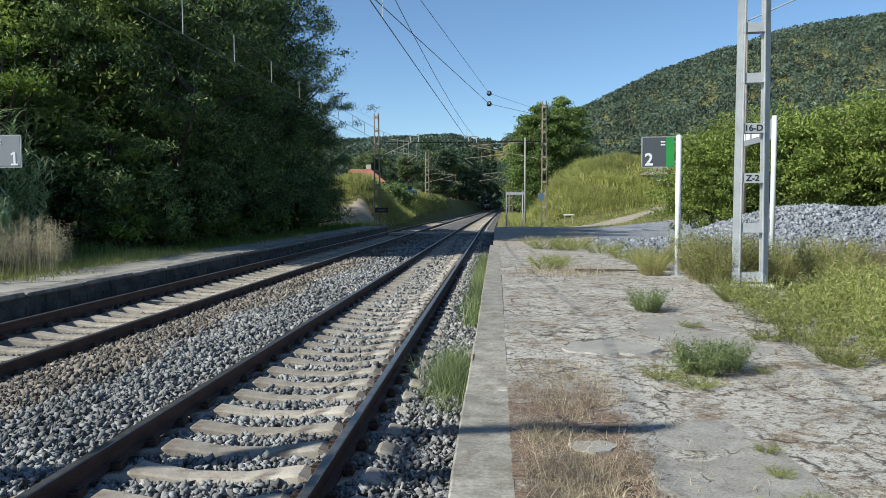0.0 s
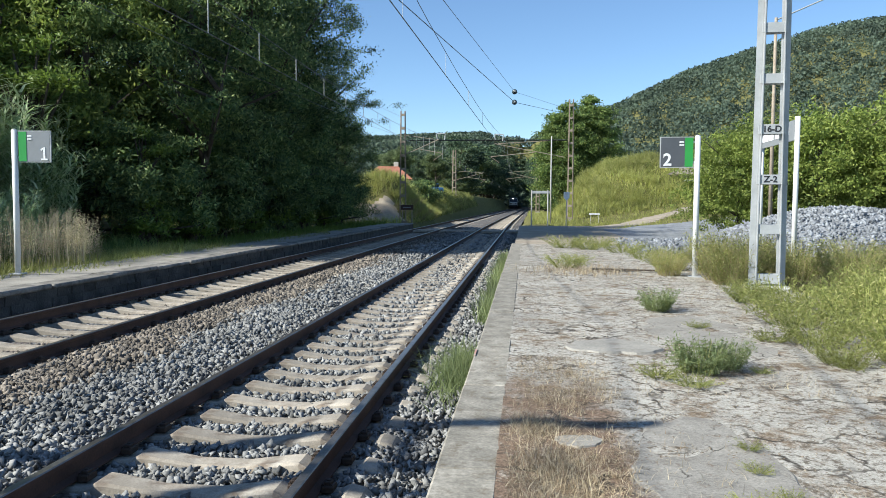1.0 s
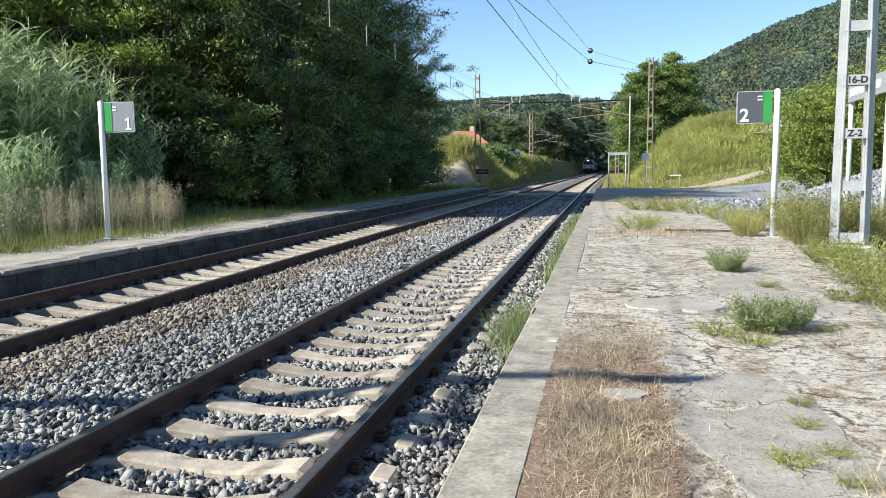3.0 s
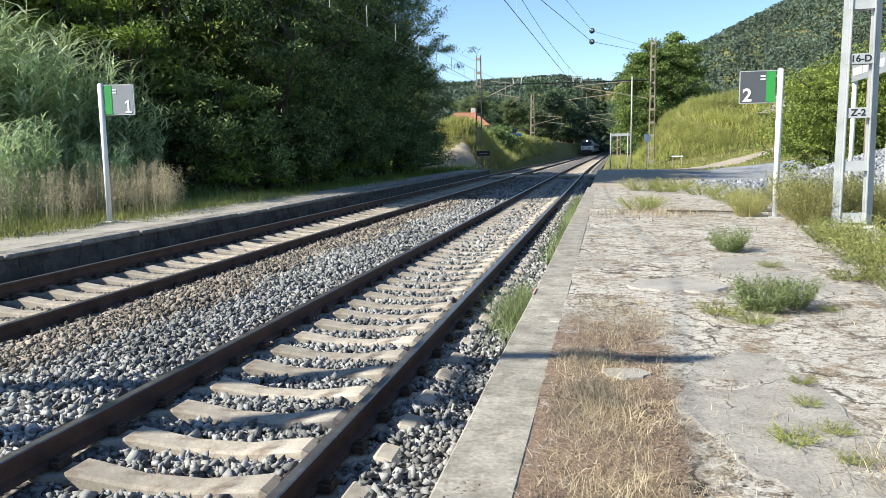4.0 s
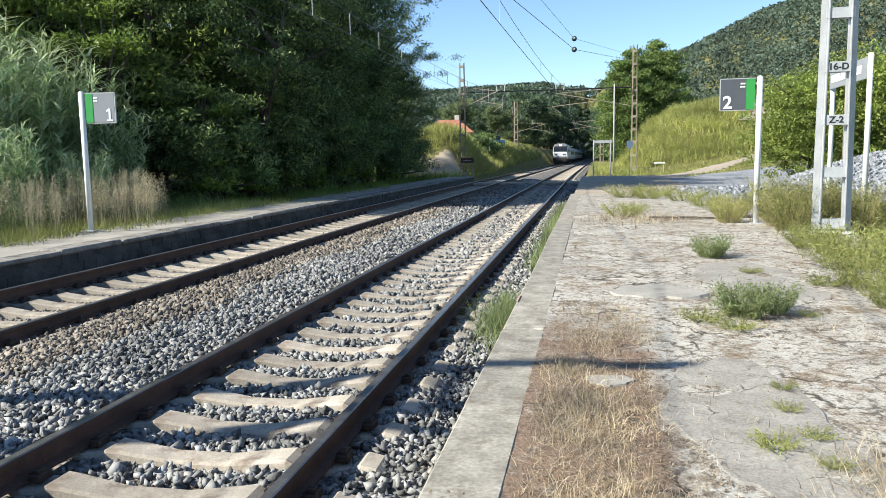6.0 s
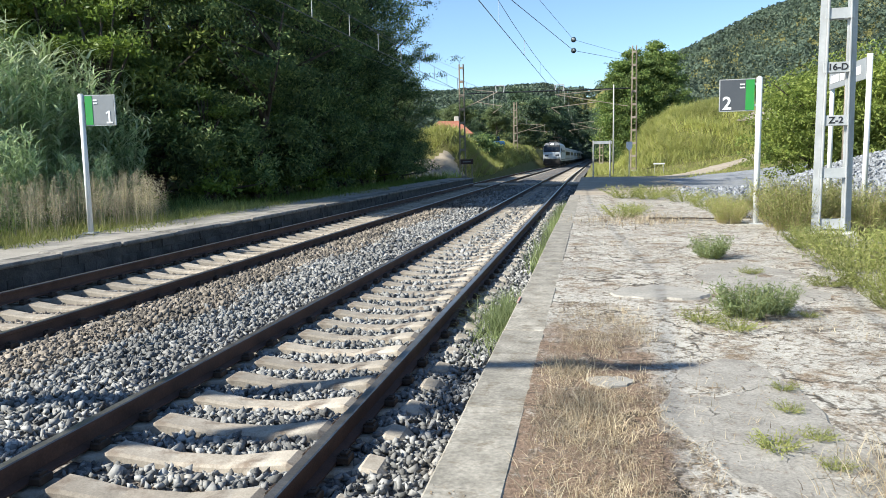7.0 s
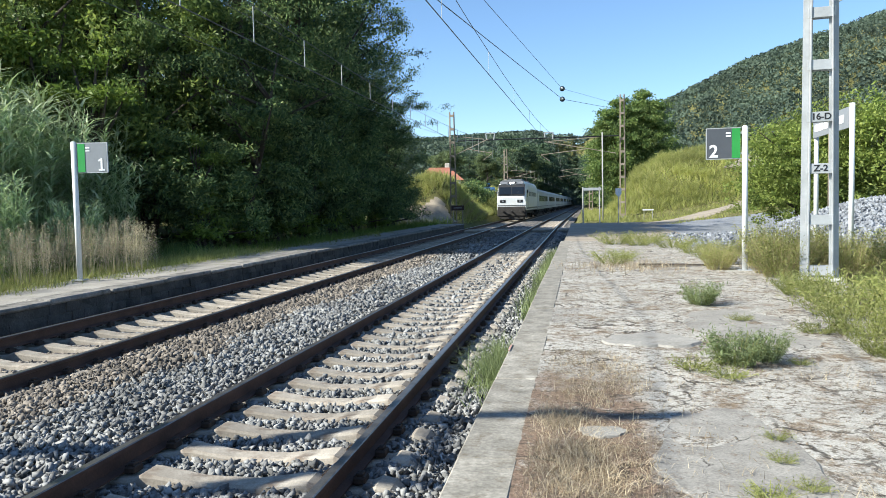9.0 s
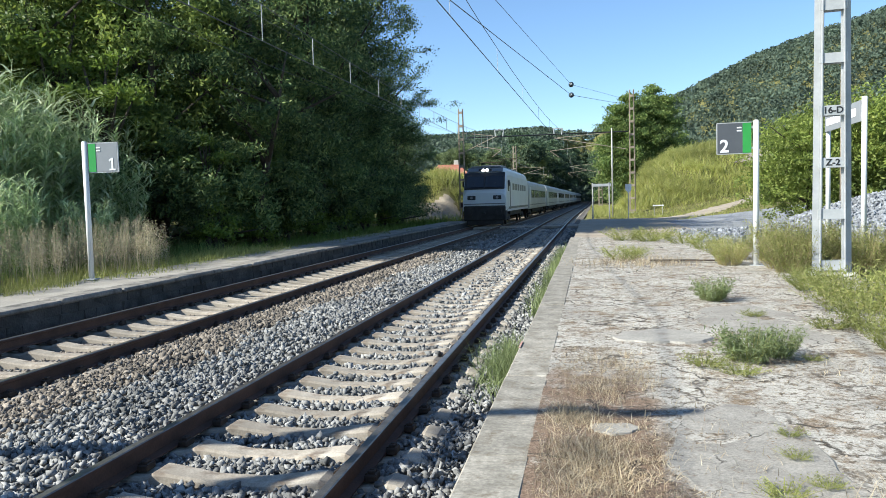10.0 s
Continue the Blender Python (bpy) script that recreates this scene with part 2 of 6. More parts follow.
def platform_mat():
    """Old platform paving: pale worn concrete, brown thatch and moss, grit, fine cracks."""
    m, nt, b = base_mat("old cracked concrete paving")
    p = place(nt, True)
    n1 = noise_tex(nt, p, 0.9, 8, 0.65)
    n2 = noise_tex(nt, p, 2.6, 10, 0.8)
    n3 = noise_tex(nt, p, 60, 4, 0.7)
    c = ramp(nt, n1, [(0.28, (0.28, 0.265, 0.235)), (0.5, (0.41, 0.385, 0.335)), (0.72, (0.52, 0.49, 0.43))])
    dirt = ramp(nt, n2, [(0.5, (0, 0, 0)), (0.6, (1, 1, 1))])
    c = mix(nt, dirt, c, mix(nt, n3, (0.13, 0.095, 0.06), (0.27, 0.2, 0.135)))
    # brown thatch where grass has died back, in a strip beside the coping
    sep = nt.nodes.new("ShaderNodeSeparateXYZ")
    nt.links.new(p, sep.inputs[0])

    def hump(axis, centre, half):
        a = nt.nodes.new("ShaderNodeMath")
        a.operation = 'SUBTRACT'
        nt.links.new(sep.outputs[axis], a.inputs[0])
        a.inputs[1].default_value = centre
        s = nt.nodes.new("ShaderNodeMath")
        s.operation = 'ABSOLUTE'
        nt.links.new(a.outputs[0], s.inputs[0])
        q = nt.nodes.new("ShaderNodeMapRange")
        q.inputs["From Min"].default_value, q.inputs["From Max"].default_value = half, half * 0.45
        nt.links.new(s.outputs[0], q.inputs["Value"])
        return q.outputs[0]

    def times(a, bb):
        q = nt.nodes.new("ShaderNodeMath")
        q.operation = 'MULTIPLY'
        nt.links.new(a, q.inputs[0])
        nt.links.new(bb, q.inputs[1])
        return q.outputs[0]
    zone = times(hump(0, -0.08, 0.72), hump(1, 3.9, 3.6))
    zn = ramp(nt, times(zone, noise_tex(nt, p, 2.2, 8, 0.8)), [(0.28, (0, 0, 0)), (0.46, (1, 1, 1))])
    c = mix(nt, zn, c, mix(nt, n3, (0.12, 0.078, 0.052), (0.28, 0.2, 0.145)))
    n4 = noise_tex(nt, p, 14, 8, 0.8)
    speck = ramp(nt, n4, [(0.515, (0, 0, 0)), (0.57, (1, 1, 1))])
    c = mix(nt, mix(nt, 0.85, (0, 0, 0), speck), c, (0.11, 0.085, 0.06))
    pale = ramp(nt, noise_tex(nt, p, 6, 8, 0.8), [(0.58, (0, 0, 0)), (0.66, (1, 1, 1))])
    c = mix(nt, mix(nt, 0.7, (0, 0, 0), pale), c, (0.52, 0.48, 0.41))
    grain = ramp(nt, n3, [(0.32, (0.6, 0.6, 0.6)), (0.68, (1.3, 1.3, 1.3))])
    c = mix(nt, 1.0, c, grain, 'MULTIPLY')
    v = nt.nodes.new("ShaderNodeTexVoronoi")
    v.feature = 'DISTANCE_TO_EDGE'
    v.inputs["Scale"].default_value = 0.95
    w = nt.nodes.new("ShaderNodeVectorMath")
    w.operation = 'ADD'
    nn = nt.nodes.new("ShaderNodeTexNoise")
    nn.inputs["Scale"].default_value = 2.5
    nn.inputs["Detail"].default_value = 6
    nt.links.new(p, nn.inputs["Vector"])
    sc = nt.nodes.new("ShaderNodeVectorMath")
    sc.operation = 'SCALE'
    sc.inputs["Scale"].default_value = 0.9
    nt.links.new(nn.outputs["Color"], sc.inputs[0])
    nt.links.new(p, w.inputs[0])
    nt.links.new(sc.outputs[0], w.inputs[1])
    nt.links.new(w.outputs[0], v.inputs["Vector"])
    crack = ramp(nt, v.outputs["Distance"], [(0.0, (1, 1, 1)), (0.012, (0.8, 0.8, 0.8)), (0.022, (0, 0, 0))])
    c = mix(nt, times(crack, ramp(nt, n1, [(0.4, (0, 0, 0)), (0.55, (1, 1, 1))])), c, (0.05, 0.042, 0.034))
    nt.links.new(c, b.inputs["Base Color"])
    b.inputs["Roughness"].default_value = 0.95
    b.inputs["Specular IOR Level"].default_value = 0.2
    bump(nt, b, mix(nt, 0.5, n2, n3), 0.6, 0.02)
    return m


M["paving"] = platform_mat()


def ground_mat():
    m, nt, b = base_mat("rough grassy ground")
    p = place(nt, True)
    n1, n2, n3 = noise_tex(nt, p, 0.15, 6), noise_tex(nt, p, 1.4, 8, 0.7), noise_tex(nt, p, 18, 5, 0.75)
    c = ramp(nt, n2, [(0.3, (0.1, 0.1, 0.035)), (0.5, (0.19, 0.17, 0.07)), (0.7, (0.3, 0.25, 0.14))])
    c = mix(nt, n1, c, (0.13, 0.14, 0.045))
    c = mix(nt, 1.0, c, ramp(nt, n3, [(0.3, (0.55, 0.55, 0.55)), (0.7, (1.3, 1.3, 1.3))]), 'MULTIPLY')
    nt.links.new(c, b.inputs["Base Color"])
    b.inputs["Roughness"].default_value = 1.0
    b.inputs["Specular IOR Level"].default_value = 0.1
    bump(nt, b, n3, 0.8, 0.08)
    return m


M["ground"] = ground_mat()
M["path"] = surf("bare sandy dirt", (0.26, 0.215, 0.16), (0.38, 0.325, 0.25), 0.8, 12, 0.98, 0, 0.6, 0.03, (0.24, 0.2, 0.1), 0.6, world_space=True, stain_lo=0.58)


def bed_mat():
    """Crushed stone seen from farther off: cells of stone, with shade painted into the gaps."""
    m, nt, b = base_mat("ballast bed")
    p = place(nt, True)
    v = nt.nodes.new("ShaderNodeTexVoronoi")
    v.inputs["Scale"].default_value = 17
    nt.links.new(p, v.inputs["Vector"])
    tone = nt.nodes.new("ShaderNodeSeparateColor")
    nt.links.new(v.outputs["Color"], tone.inputs[0])
    c = ramp(nt, tone.outputs[0], [(0, (0.07, 0.07, 0.07)), (0.6, (0.17, 0.17, 0.165)), (1, (0.27, 0.265, 0.26))])
    # cell borders darkened in the colour, as shade between stones
    gap = ramp(nt, v.outputs["Distance"], [(0.45, (1, 1, 1)), (0.75, (0.25, 0.25, 0.25))])
    c = mix(nt, 1.0, c, gap, 'MULTIPLY')
    n = ramp(nt, noise_tex(nt, p, 0.7, 6), [(0.45, (0, 0, 0)), (0.6, (1, 1, 1))])
    c = mix(nt, mix(nt, 0.6, (0, 0, 0), n), c, (0.2, 0.15, 0.11))
    nt.links.new(c, b.inputs["Base Color"])
    b.inputs["Roughness"].default_value = 0.95
    inv = nt.nodes.new("ShaderNodeMath")
    inv.operation = 'SUBTRACT'
    inv.inputs[0].default_value = 1
    nt.links.new(v.outputs["Distance"], inv.inputs[1])
    bump(nt, b, inv.outputs[0], 1.0, 0.05)
    return m


M["bed"] = bed_mat()


# ---- building helpers ----
def finish(name, me, material, parent=None, label="", smooth=False):
    me.materials.append(material)
    if smooth:
        me.polygons.foreach_set("use_smooth", [True] * len(me.polygons))
    ob = new(name, me)
    if parent is not None:
        ob.parent = parent
    if label:
        ob["label"] = label
    return ob


def part(name, bm, material, parent=None, label="", smooth=False):
    """Link a bmesh as one mesh object, under a thing or a part."""
    me = bpy.data.meshes.new(name)
    bm.to_mesh(me)
    bm.free()
    return finish(name, me, material, parent, label, smooth)


def raw(name, verts, faces, material, parent=None, label="", smooth=False):
    """Link arrays of vertices and equal-sided faces as one mesh object."""
    me = bpy.data.meshes.new(name)
    v, f = np.asarray(verts, np.float32), np.asarray(faces, np.int32)
    me.vertices.add(len(v))
    me.vertices.foreach_set("co", v.ravel())
    me.loops.add(f.size)
    me.loops.foreach_set("vertex_index", f.ravel())
    me.polygons.add(len(f))
    me.polygons.foreach_set("loop_start", np.arange(0, f.size, f.shape[1], dtype=np.int32))
    me.update(calc_edges=True)
    me.validate()
    return finish(name, me, material, parent, label, smooth)


def empty(name, m=None, **tags):
    ob = new(name)
    ob.empty_display_size = 0.2
    if m is not None:
        ob.matrix_basis = m
    return tagged(ob, **tags)


def box(bm, c, s, bevel=0.0, rot=None):
    """A box of centre c and size s, with bevelled edges."""
    vs = bmesh.ops.create_cube(bm, size=1.0)["verts"]
    m = Matrix.Translation(c) @ (rot.to_4x4() if rot else Matrix.Identity(4)) @ Matrix.Diagonal((*s, 1))
    bmesh.ops.transform(bm, matrix=m, verts=vs)
    if bevel:
        es = list({e for v in vs for e in v.link_edges})
        bmesh.ops.bevel(bm, geom=es, offset=bevel, segments=1, affect='EDGES', clamp_overlap=True)
    return bm


def rod(bm, a, b, r, n=8, r2=None):
    """A round bar from a to b."""
    a, b = Vector(a), Vector(b)
    d = b - a
    m = Matrix.Translation((a + b) / 2) @ d.to_track_quat('Z', 'Y').to_matrix().to_4x4()
    bmesh.ops.create_cone(bm, cap_ends=True, segments=n, radius1=r, radius2=r if r2 is None else r2, depth=d.length, matrix=m)
    return bm


def bar(bm, a, b, w, t):
    """A flat bar of width w and thickness t from a to b."""
    a, b = Vector(a), Vector(b)
    d = b - a
    rot = d.to_track_quat('Z', 'Y').to_matrix()
    return box(bm, (a + b) / 2, (w, t, d.length), 0, rot)


def B():
    return bmesh.new()


def text_mesh(name, body, size, material, parent, m, label=""):
    cu = bpy.data.curves.new(name, 'FONT')
    cu.body, cu.size, cu.align_x, cu.align_y, cu.extrude = body, size, 'CENTER', 'CENTER', 0.003
    cu.offset = size * 0.022
    ob = bpy.data.objects.new(name, cu)
    scene.collection.objects.link(ob)
    dg = bpy.context.evaluated_depsgraph_get()
    me = bpy.data.meshes.new_from_object(ob.evaluated_get(dg))
    bpy.data.objects.remove(ob)
    bpy.data.curves.remove(cu)
    me.materials.clear()
    o = finish(name, me, material, parent, label)
    o.matrix_basis = m
    return o


def step(v, a, b):
    t = np.clip((v - a) / (b - a), 0, 1)
    return t * t * (3 - 2 * t)


# ---- the lie of the land ----
RAIL_Z, NEAR_X, FAR_X, SPACING = -0.35, -2.566, -7.08, 0.565
BEND_Y, BEND_END, BEND_SLOPE = 55.0, 80.0, 0.010   # the line swings a little to the right


def line_shift(y):
    """Sideways shift of both tracks beyond the station."""
    y = np.asarray(y, float)
    q = np.clip(y, BEND_Y, BEND_END) - BEND_Y
    return BEND_SLOPE * (q * q / (2 * (BEND_END - BEND_Y)) + np.clip(y - BEND_END, 0, None))


def land(x, y):
    x, y = np.asarray(x, float), np.asarray(y, float)
    wob = np.sin(x * 0.9 + y * 0.31) * np.sin(y * 0.47 - x * 0.23)
    z = -0.1 + 0.03 * wob
    # shallow trough under the tracks
    xt = x - line_shift(y)
    z = z - 0.75 * step(xt, -9.7, -9.0) * (1 - step(xt, -0.72, -0.3))
    # ground falls away behind the far platform, then the wooded slope climbs
    z = z + 2.6 * step(-xt, 15, 34) * step(y, 5, 20)
    # left bank, yellow grass
    bank = 3.7 * step(-xt, 9.2, 11.6) * (1 - 0.5 * step(-xt, 13.0, 17.0)) * step(y, 56, 63) * (1 - 0.75 * step(y, 66, 80))
    bank = bank + 2.4 * step(-xt, 9.4, 12.5) * step(y, 88, 104)
    z = z + bank
    # right mound
    mound = 5.0 * (1 - step(y, 86, 100)) * step(xt, 1.7, 8.0) * (1 - step(x, 12.5, 19.0) * 0.65) * step(y, 56 + 0.7 * np.clip(x - 2, 0, 20), 72 + 0.5 * np.clip(x - 2, 0, 20))
    z = z + mound * (1 + 0.05 * wob)
    # ramp of the dirt path and the field beyond the gravel heap
    z = z + 1.5 * step(x, 4, 16) * step(y, 40, 58)
    # gravel heap
    ridge = 28.5 + 0.06 * (x - 10)
    heap = 1.4 * step(x, 4.2, 11.5) * (1 - step(np.abs(y - ridge), 0.8, 5.8)) * (1 + 0.08 * wob)
    z = z + heap
    # hills
    H = np.interp(x, [-900, -300, -120, 0, 64, 142, 248, 362, 520, 900], [40, 47, 50, 55, 76, 114, 148, 164, 172, 150])
    # a cutting carries the line through the foot of the hill
    H = H * (1 - (1 - step(np.abs(xt + 4.8), 7.0, 34.0)) * (1 - step(y, 640, 700)))
    z = z + H * step(y, 200, 720) * np.where(y > 720, 1 - 0.2 * step(y, 720, 1500), 1)
    return z


def axis(*spans):
    out = []
    for a, b, d in spans:
        out.extend(np.arange(a, b, d))
    out.append(spans[-1][1])
    return np.array(out)


GX = axis((-900, -200, 50), (-200, -60, 10), (-60, -20, 2), (-20, 30, 0.5), (30, 80, 2.5), (80, 400, 15), (400, 900, 50))
GY = axis((-120, -10, 10), (-10, 20, 1.5), (20, 110, 0.6), (110, 300, 5), (300, 760, 20), (760, 1500, 80))
gx, gy = np.meshgrid(GX, GY)
gz = land(gx, gy)
nx, ny = len(GX), len(GY)
ii = (np.arange(ny - 1)[:, None] * nx + np.arange(nx - 1)[None, :]).ravel()
ground = raw("ground", np.stack([gx.ravel(), gy.ravel(), gz.ravel()], 1),
             np.stack([ii, ii + 1, ii + nx + 1, ii + nx], 1), M["ground"], smooth=True)
tagged(ground, "rough grassy ground rising to wooded hills", "ground", kind="structure")


def sheet(name, xs, ys, lift, material, label, category, mask=None):
    """A skin laid just over the land."""
    a, b = np.meshgrid(xs, ys)
    v = np.stack([a.ravel(), b.ravel(), (land(a, b) + lift).ravel()], 1)
    n = len(xs)
    q = (np.arange(len(ys) - 1)[:, None] * n + np.arange(n - 1)[None, :]).ravel()
    f = np.stack([q, q + 1, q + n + 1, q + n], 1)
    if mask is not None:
        cc = v[f].mean(1)
        f = f[mask(cc[:, 0], cc[:, 1])]
    ob = raw(name, v, f, material, smooth=True)
    return tagged(ob, label, category, kind="structure")


def path_mask(x, y):
    mid = 46 + 1.45 * np.clip(x - 2, 0, 40)
    return (np.abs(y - mid) < 2.6 + 0.5 * np.sin(x * 1.7) + 0.25 * np.clip(8 - x, 0, 8)) & (x > 0.2)


sheet("dirt_path", np.arange(0, 24, 0.5), np.arange(34, 84, 0.5), 0.03, M["path"], "bare sandy dirt path climbing past the grassy mound", "path", path_mask)
sheet("gravel_skin", np.arange(2.5, 34, 0.4), np.arange(21.5, 50, 0.4), 0.035, M["heap_bed"], "pale crushed stone spread round a heap", "gravel",
      lambda x, y: (x > 2.9 + 0.4 * np.sin(y)) & (y > 23.2 + 0.5 * np.sin(x * 1.3) - 0.04 * (x - 5)) & (y < 47 + np.sin(x) + 0.9 * (x - 4)) & ((y < 37 + np.sin(x)) | (x < 15.5)))

sheet("bare_bank", np.arange(-15.5, -9.2, 0.3), np.arange(54.5, 63, 0.3), 0.04, M["path"], "bare tan earth where the bank is cut", "bank",
      lambda x, y: (y < 59.5 + 0.5 * np.sin(x * 2.1)) & (x > -14.8 + 0.4 * np.sin(y * 3)) & (y > 55.6 + 0.3 * np.sin(x * 3)))
# ballast bed of both tracks, shoulders and dips between
bx = np.array([-8.42, -8.1, -7.5, -6.6, -6.0, -5.55, -5.1, -4.6, -4.1, -3.7, -3.2, -2.5, -1.9, -1.5, -1.1, -0.74])
bz = np.array([-0.58, -0.57, -0.6, -0.6, -0.56, -0.51, -0.48, -0.47, -0.49, -0.55, -0.6, -0.6, -0.58, -0.57, -0.6, -0.63])


def bed_x(y):
    return float(line_shift(y))


by = np.concatenate([np.arange(-6, 60, 1.5), np.arange(60, 260, 5), np.arange(260, 641, 20)])
bv = [(x + bed_x(y), y, z + 0.015 * math.sin(3 * x + y)) for y in by for x, z in zip(bx, bz)]
n = len(bx)
bf = [(j * n + i, j * n + i + 1, (j + 1) * n + i + 1, (j + 1) * n + i) for j in range(len(by) - 1) for i in range(n - 1)]
tagged(raw("ballast_bed", bv, bf, M["bed"], smooth=True), "grey crushed stone bed under both tracks", "ballast", kind="structure")


# ---- tracks ----
def rail_mesh(x, lift=0.0):
    """A flat-bottomed rail swept along the line."""
    prof = [(-0.07, 0), (-0.07, 0.012), (-0.012, 0.03), (-0.009, 0.118), (-0.035, 0.13), (-0.035, 0.158), (-0.028, 0.165),
            (0.028, 0.165), (0.035, 0.158), (0.035, 0.13), (0.009, 0.118), (0.012, 0.03), (0.07, 0.012), (0.07, 0)]
    ys = [-8, 55, 60, 65, 70, 75, 80, 640]
    k = len(prof)
    v, f, tops = [], [], []
    for y in ys:
        s = bed_x(y)
        v += [(x + s + px, y, RAIL_Z + lift - 0.165 + pz) for px, pz in prof]
    for j in range(len(ys) - 1):
        for i in range(k - 1):
            f.append((j * k + i, j * k + i + 1, (j + 1) * k + i + 1, (j + 1) * k + i))
            tops.append(1 if i in (5, 6, 7) else 0)
    me = bpy.data.meshes.new("rail")
    me.from_pydata(v, [], f)
    me.materials.append(M["rail_side"])
    me.materials.append(M["rail_top"])
    me.polygons.foreach_set("material_index", tops)
    return me


def sleeper_mesh():
    """A concrete sleeper: raised seats, a waist that dips in the middle, sloping ends."""
    xs = [-1.3, -1.22, -1.12, -1.05, -0.7, -0.63, -0.55, -0.2, 0.2, 0.55, 0.63, 0.7, 1.05, 1.12, 1.22, 1.3]
    zt = [-0.05, 0.01, 0.03, -0.004, -0.004, 0.032, 0.028, -0.02, -0.02, 0.028, 0.032, -0.004, -0.004, 0.03, 0.01, -0.05]
    hw = [0.1, 0.125, 0.125, 0.13, 0.13, 0.125, 0.115, 0.1, 0.1, 0.115, 0.125, 0.13, 0.13, 0.125, 0.125, 0.1]
    v, f = [], []
    for x, z, w in zip(xs, zt, hw):
        v += [(x, -w - 0.03, -0.2), (x, -w, z - 0.02), (x, -w + 0.02, z), (x, w - 0.02, z), (x, w, z - 0.02), (x, w + 0.03, -0.2)]
    for j in range(len(xs) - 1):
        for i in range(5):
            f.append((j * 6 + i, (j + 1) * 6 + i, (j + 1) * 6 + i + 1, j * 6 + i + 1))
    e = (len(xs) - 1) * 6
    f += [(0, 1, 2, 3, 4, 5)[::1], tuple(range(e, e + 6))[::-1]]
    me = bpy.data.meshes.new("sleeper")
    me.from_pydata(v, [], f)
    me.materials.append(M["sleeper"])
    return me


def clip_mesh():
    """A rail fastening: pad, bent spring and bolt."""
    bm = B()
    box(bm, (0, 0, 0.02), (0.085, 0.12, 0.05), 0.008)
    box(bm, (0, 0, 0.05), (0.05, 0.075, 0.04), 0.006)
    rod(bm, (-0.03, -0.045, 0.045), (-0.03, 0.045, 0.045), 0.012, 6)
    rod(bm, (0.03, -0.045, 0.04), (0.03, 0.045, 0.04), 0.012, 6)
    rod(bm, (0, 0, 0.03), (0, 0, 0.075), 0.017, 6)
    me = bpy.data.meshes.new("rail_clip")
    bm.to_mesh(me)
    bm.free()
    me.materials.append(M["steel_dark"])
    return me


SLEEPER, CLIP = sleeper_mesh(), clip_mesh()
for cx, ph, nm in ((NEAR_X, 3.93, "near"), (FAR_X, 4.1, "far")):
    tr = empty("railway_track", label="broad-gauge track on concrete sleepers with rusty rails", category="railway track", kind="structure")
    for s in (-0.869, 0.869):
        ob = new("rail", rail_mesh(cx + s, (0.045 if s < 0 else -0.01) if nm == "far" else 0.0))
        ob.parent = tr
    k0 = -8
    for k in range(k0, 235):
        y = ph + k * SPACING
        ob = new("sleeper", SLEEPER)
        ob.parent = tr
        ob.matrix_basis = pose(cx + bed_x(y) + R.uniform(-0.015, 0.015), y, RAIL_Z - 0.182 + R.uniform(-0.006, 0.004), 0, 0, R.uniform(-0.5, 0.5))
        if 2.0 < y < (24 if nm == "near" else 26):
            for s in (-0.869, 0.869):
                for o in (-0.115, 0.115):
                    c = new("rail_clip", CLIP)
                    c.parent = tr
                    c.matrix_basis = pose(cx + s + o, y, RAIL_Z - 0.165)

# ---- platforms ----
def facing_stone(k):
    """A rough-faced block, one unit long and high, with a bulging face and pulled corners."""
    rr = random.Random(40 + k)
    bm = box(B(), (0, 0, 0), (0.12, 1, 1), 0.03)
    for v in bm.verts:
        v.co += Vector((rr.uniform(-0.02, 0.02), rr.uniform(-0.05, 0.05), rr.uniform(-0.06, 0.06)))
    me = bpy.data.meshes.new("facing_stone")
    bm.to_mesh(me)
    bm.free()
    me.materials.append(M["old_wall"])
    return me


def slab(name, x0, x1, y0, y1, z0, z1, material, parent=None, bevel=0.012):
    bm = box(B(), ((x0 + x1) / 2, (y0 + y1) / 2, (z0 + z1) / 2), (x1 - x0, y1 - y0, z1 - z0), bevel)
    return part(name, bm, material, parent)


EDGE, PLAT_END = -0.75, 27.6
plat = empty("platform", label="old low platform with cracked weedy concrete paving", category="platform", kind="structure")
# paving with a slightly uneven top
px_ = np.concatenate([np.arange(EDGE + 0.325, 4.6, 0.12), [4.6]])
py_ = np.concatenate([np.arange(-6, 2, 0.5), np.arange(2, 14, 0.12), np.arange(14, PLAT_END, 0.4), [PLAT_END]])
pa, pb = np.meshgrid(px_, py_)
pz = np.array([[0.012 * noise.noise((a * 1.6, b * 1.6, 0)) + 0.01 * noise.noise((a * 6, b * 6, 3)) - 0.012 for a in px_] for b in py_])
pz = pz - 0.1 * step(pa, 3.6, 4.6) + 0.012 * (1 - step(pa, -0.33, 0.1))
n = len(px_)
q = (np.arange(len(py_) - 1)[:, None] * n + np.arange(n - 1)[None, :]).ravel()
raw("paving", np.stack([pa.ravel(), pb.ravel(), pz.ravel()], 1), np.stack([q, q + 1, q + n + 1, q + n], 1), M["paving"], plat, smooth=True)


def paving_z(x, y):
    """Height of the paving under points, or of the thin screed on it."""
    i = np.clip(np.searchsorted(px_, x) - 1, 0, len(px_) - 1)
    j = np.clip(np.searchsorted(py_, y) - 1, 0, len(py_) - 1)
    return np.maximum(pz[j, i], -0.012)


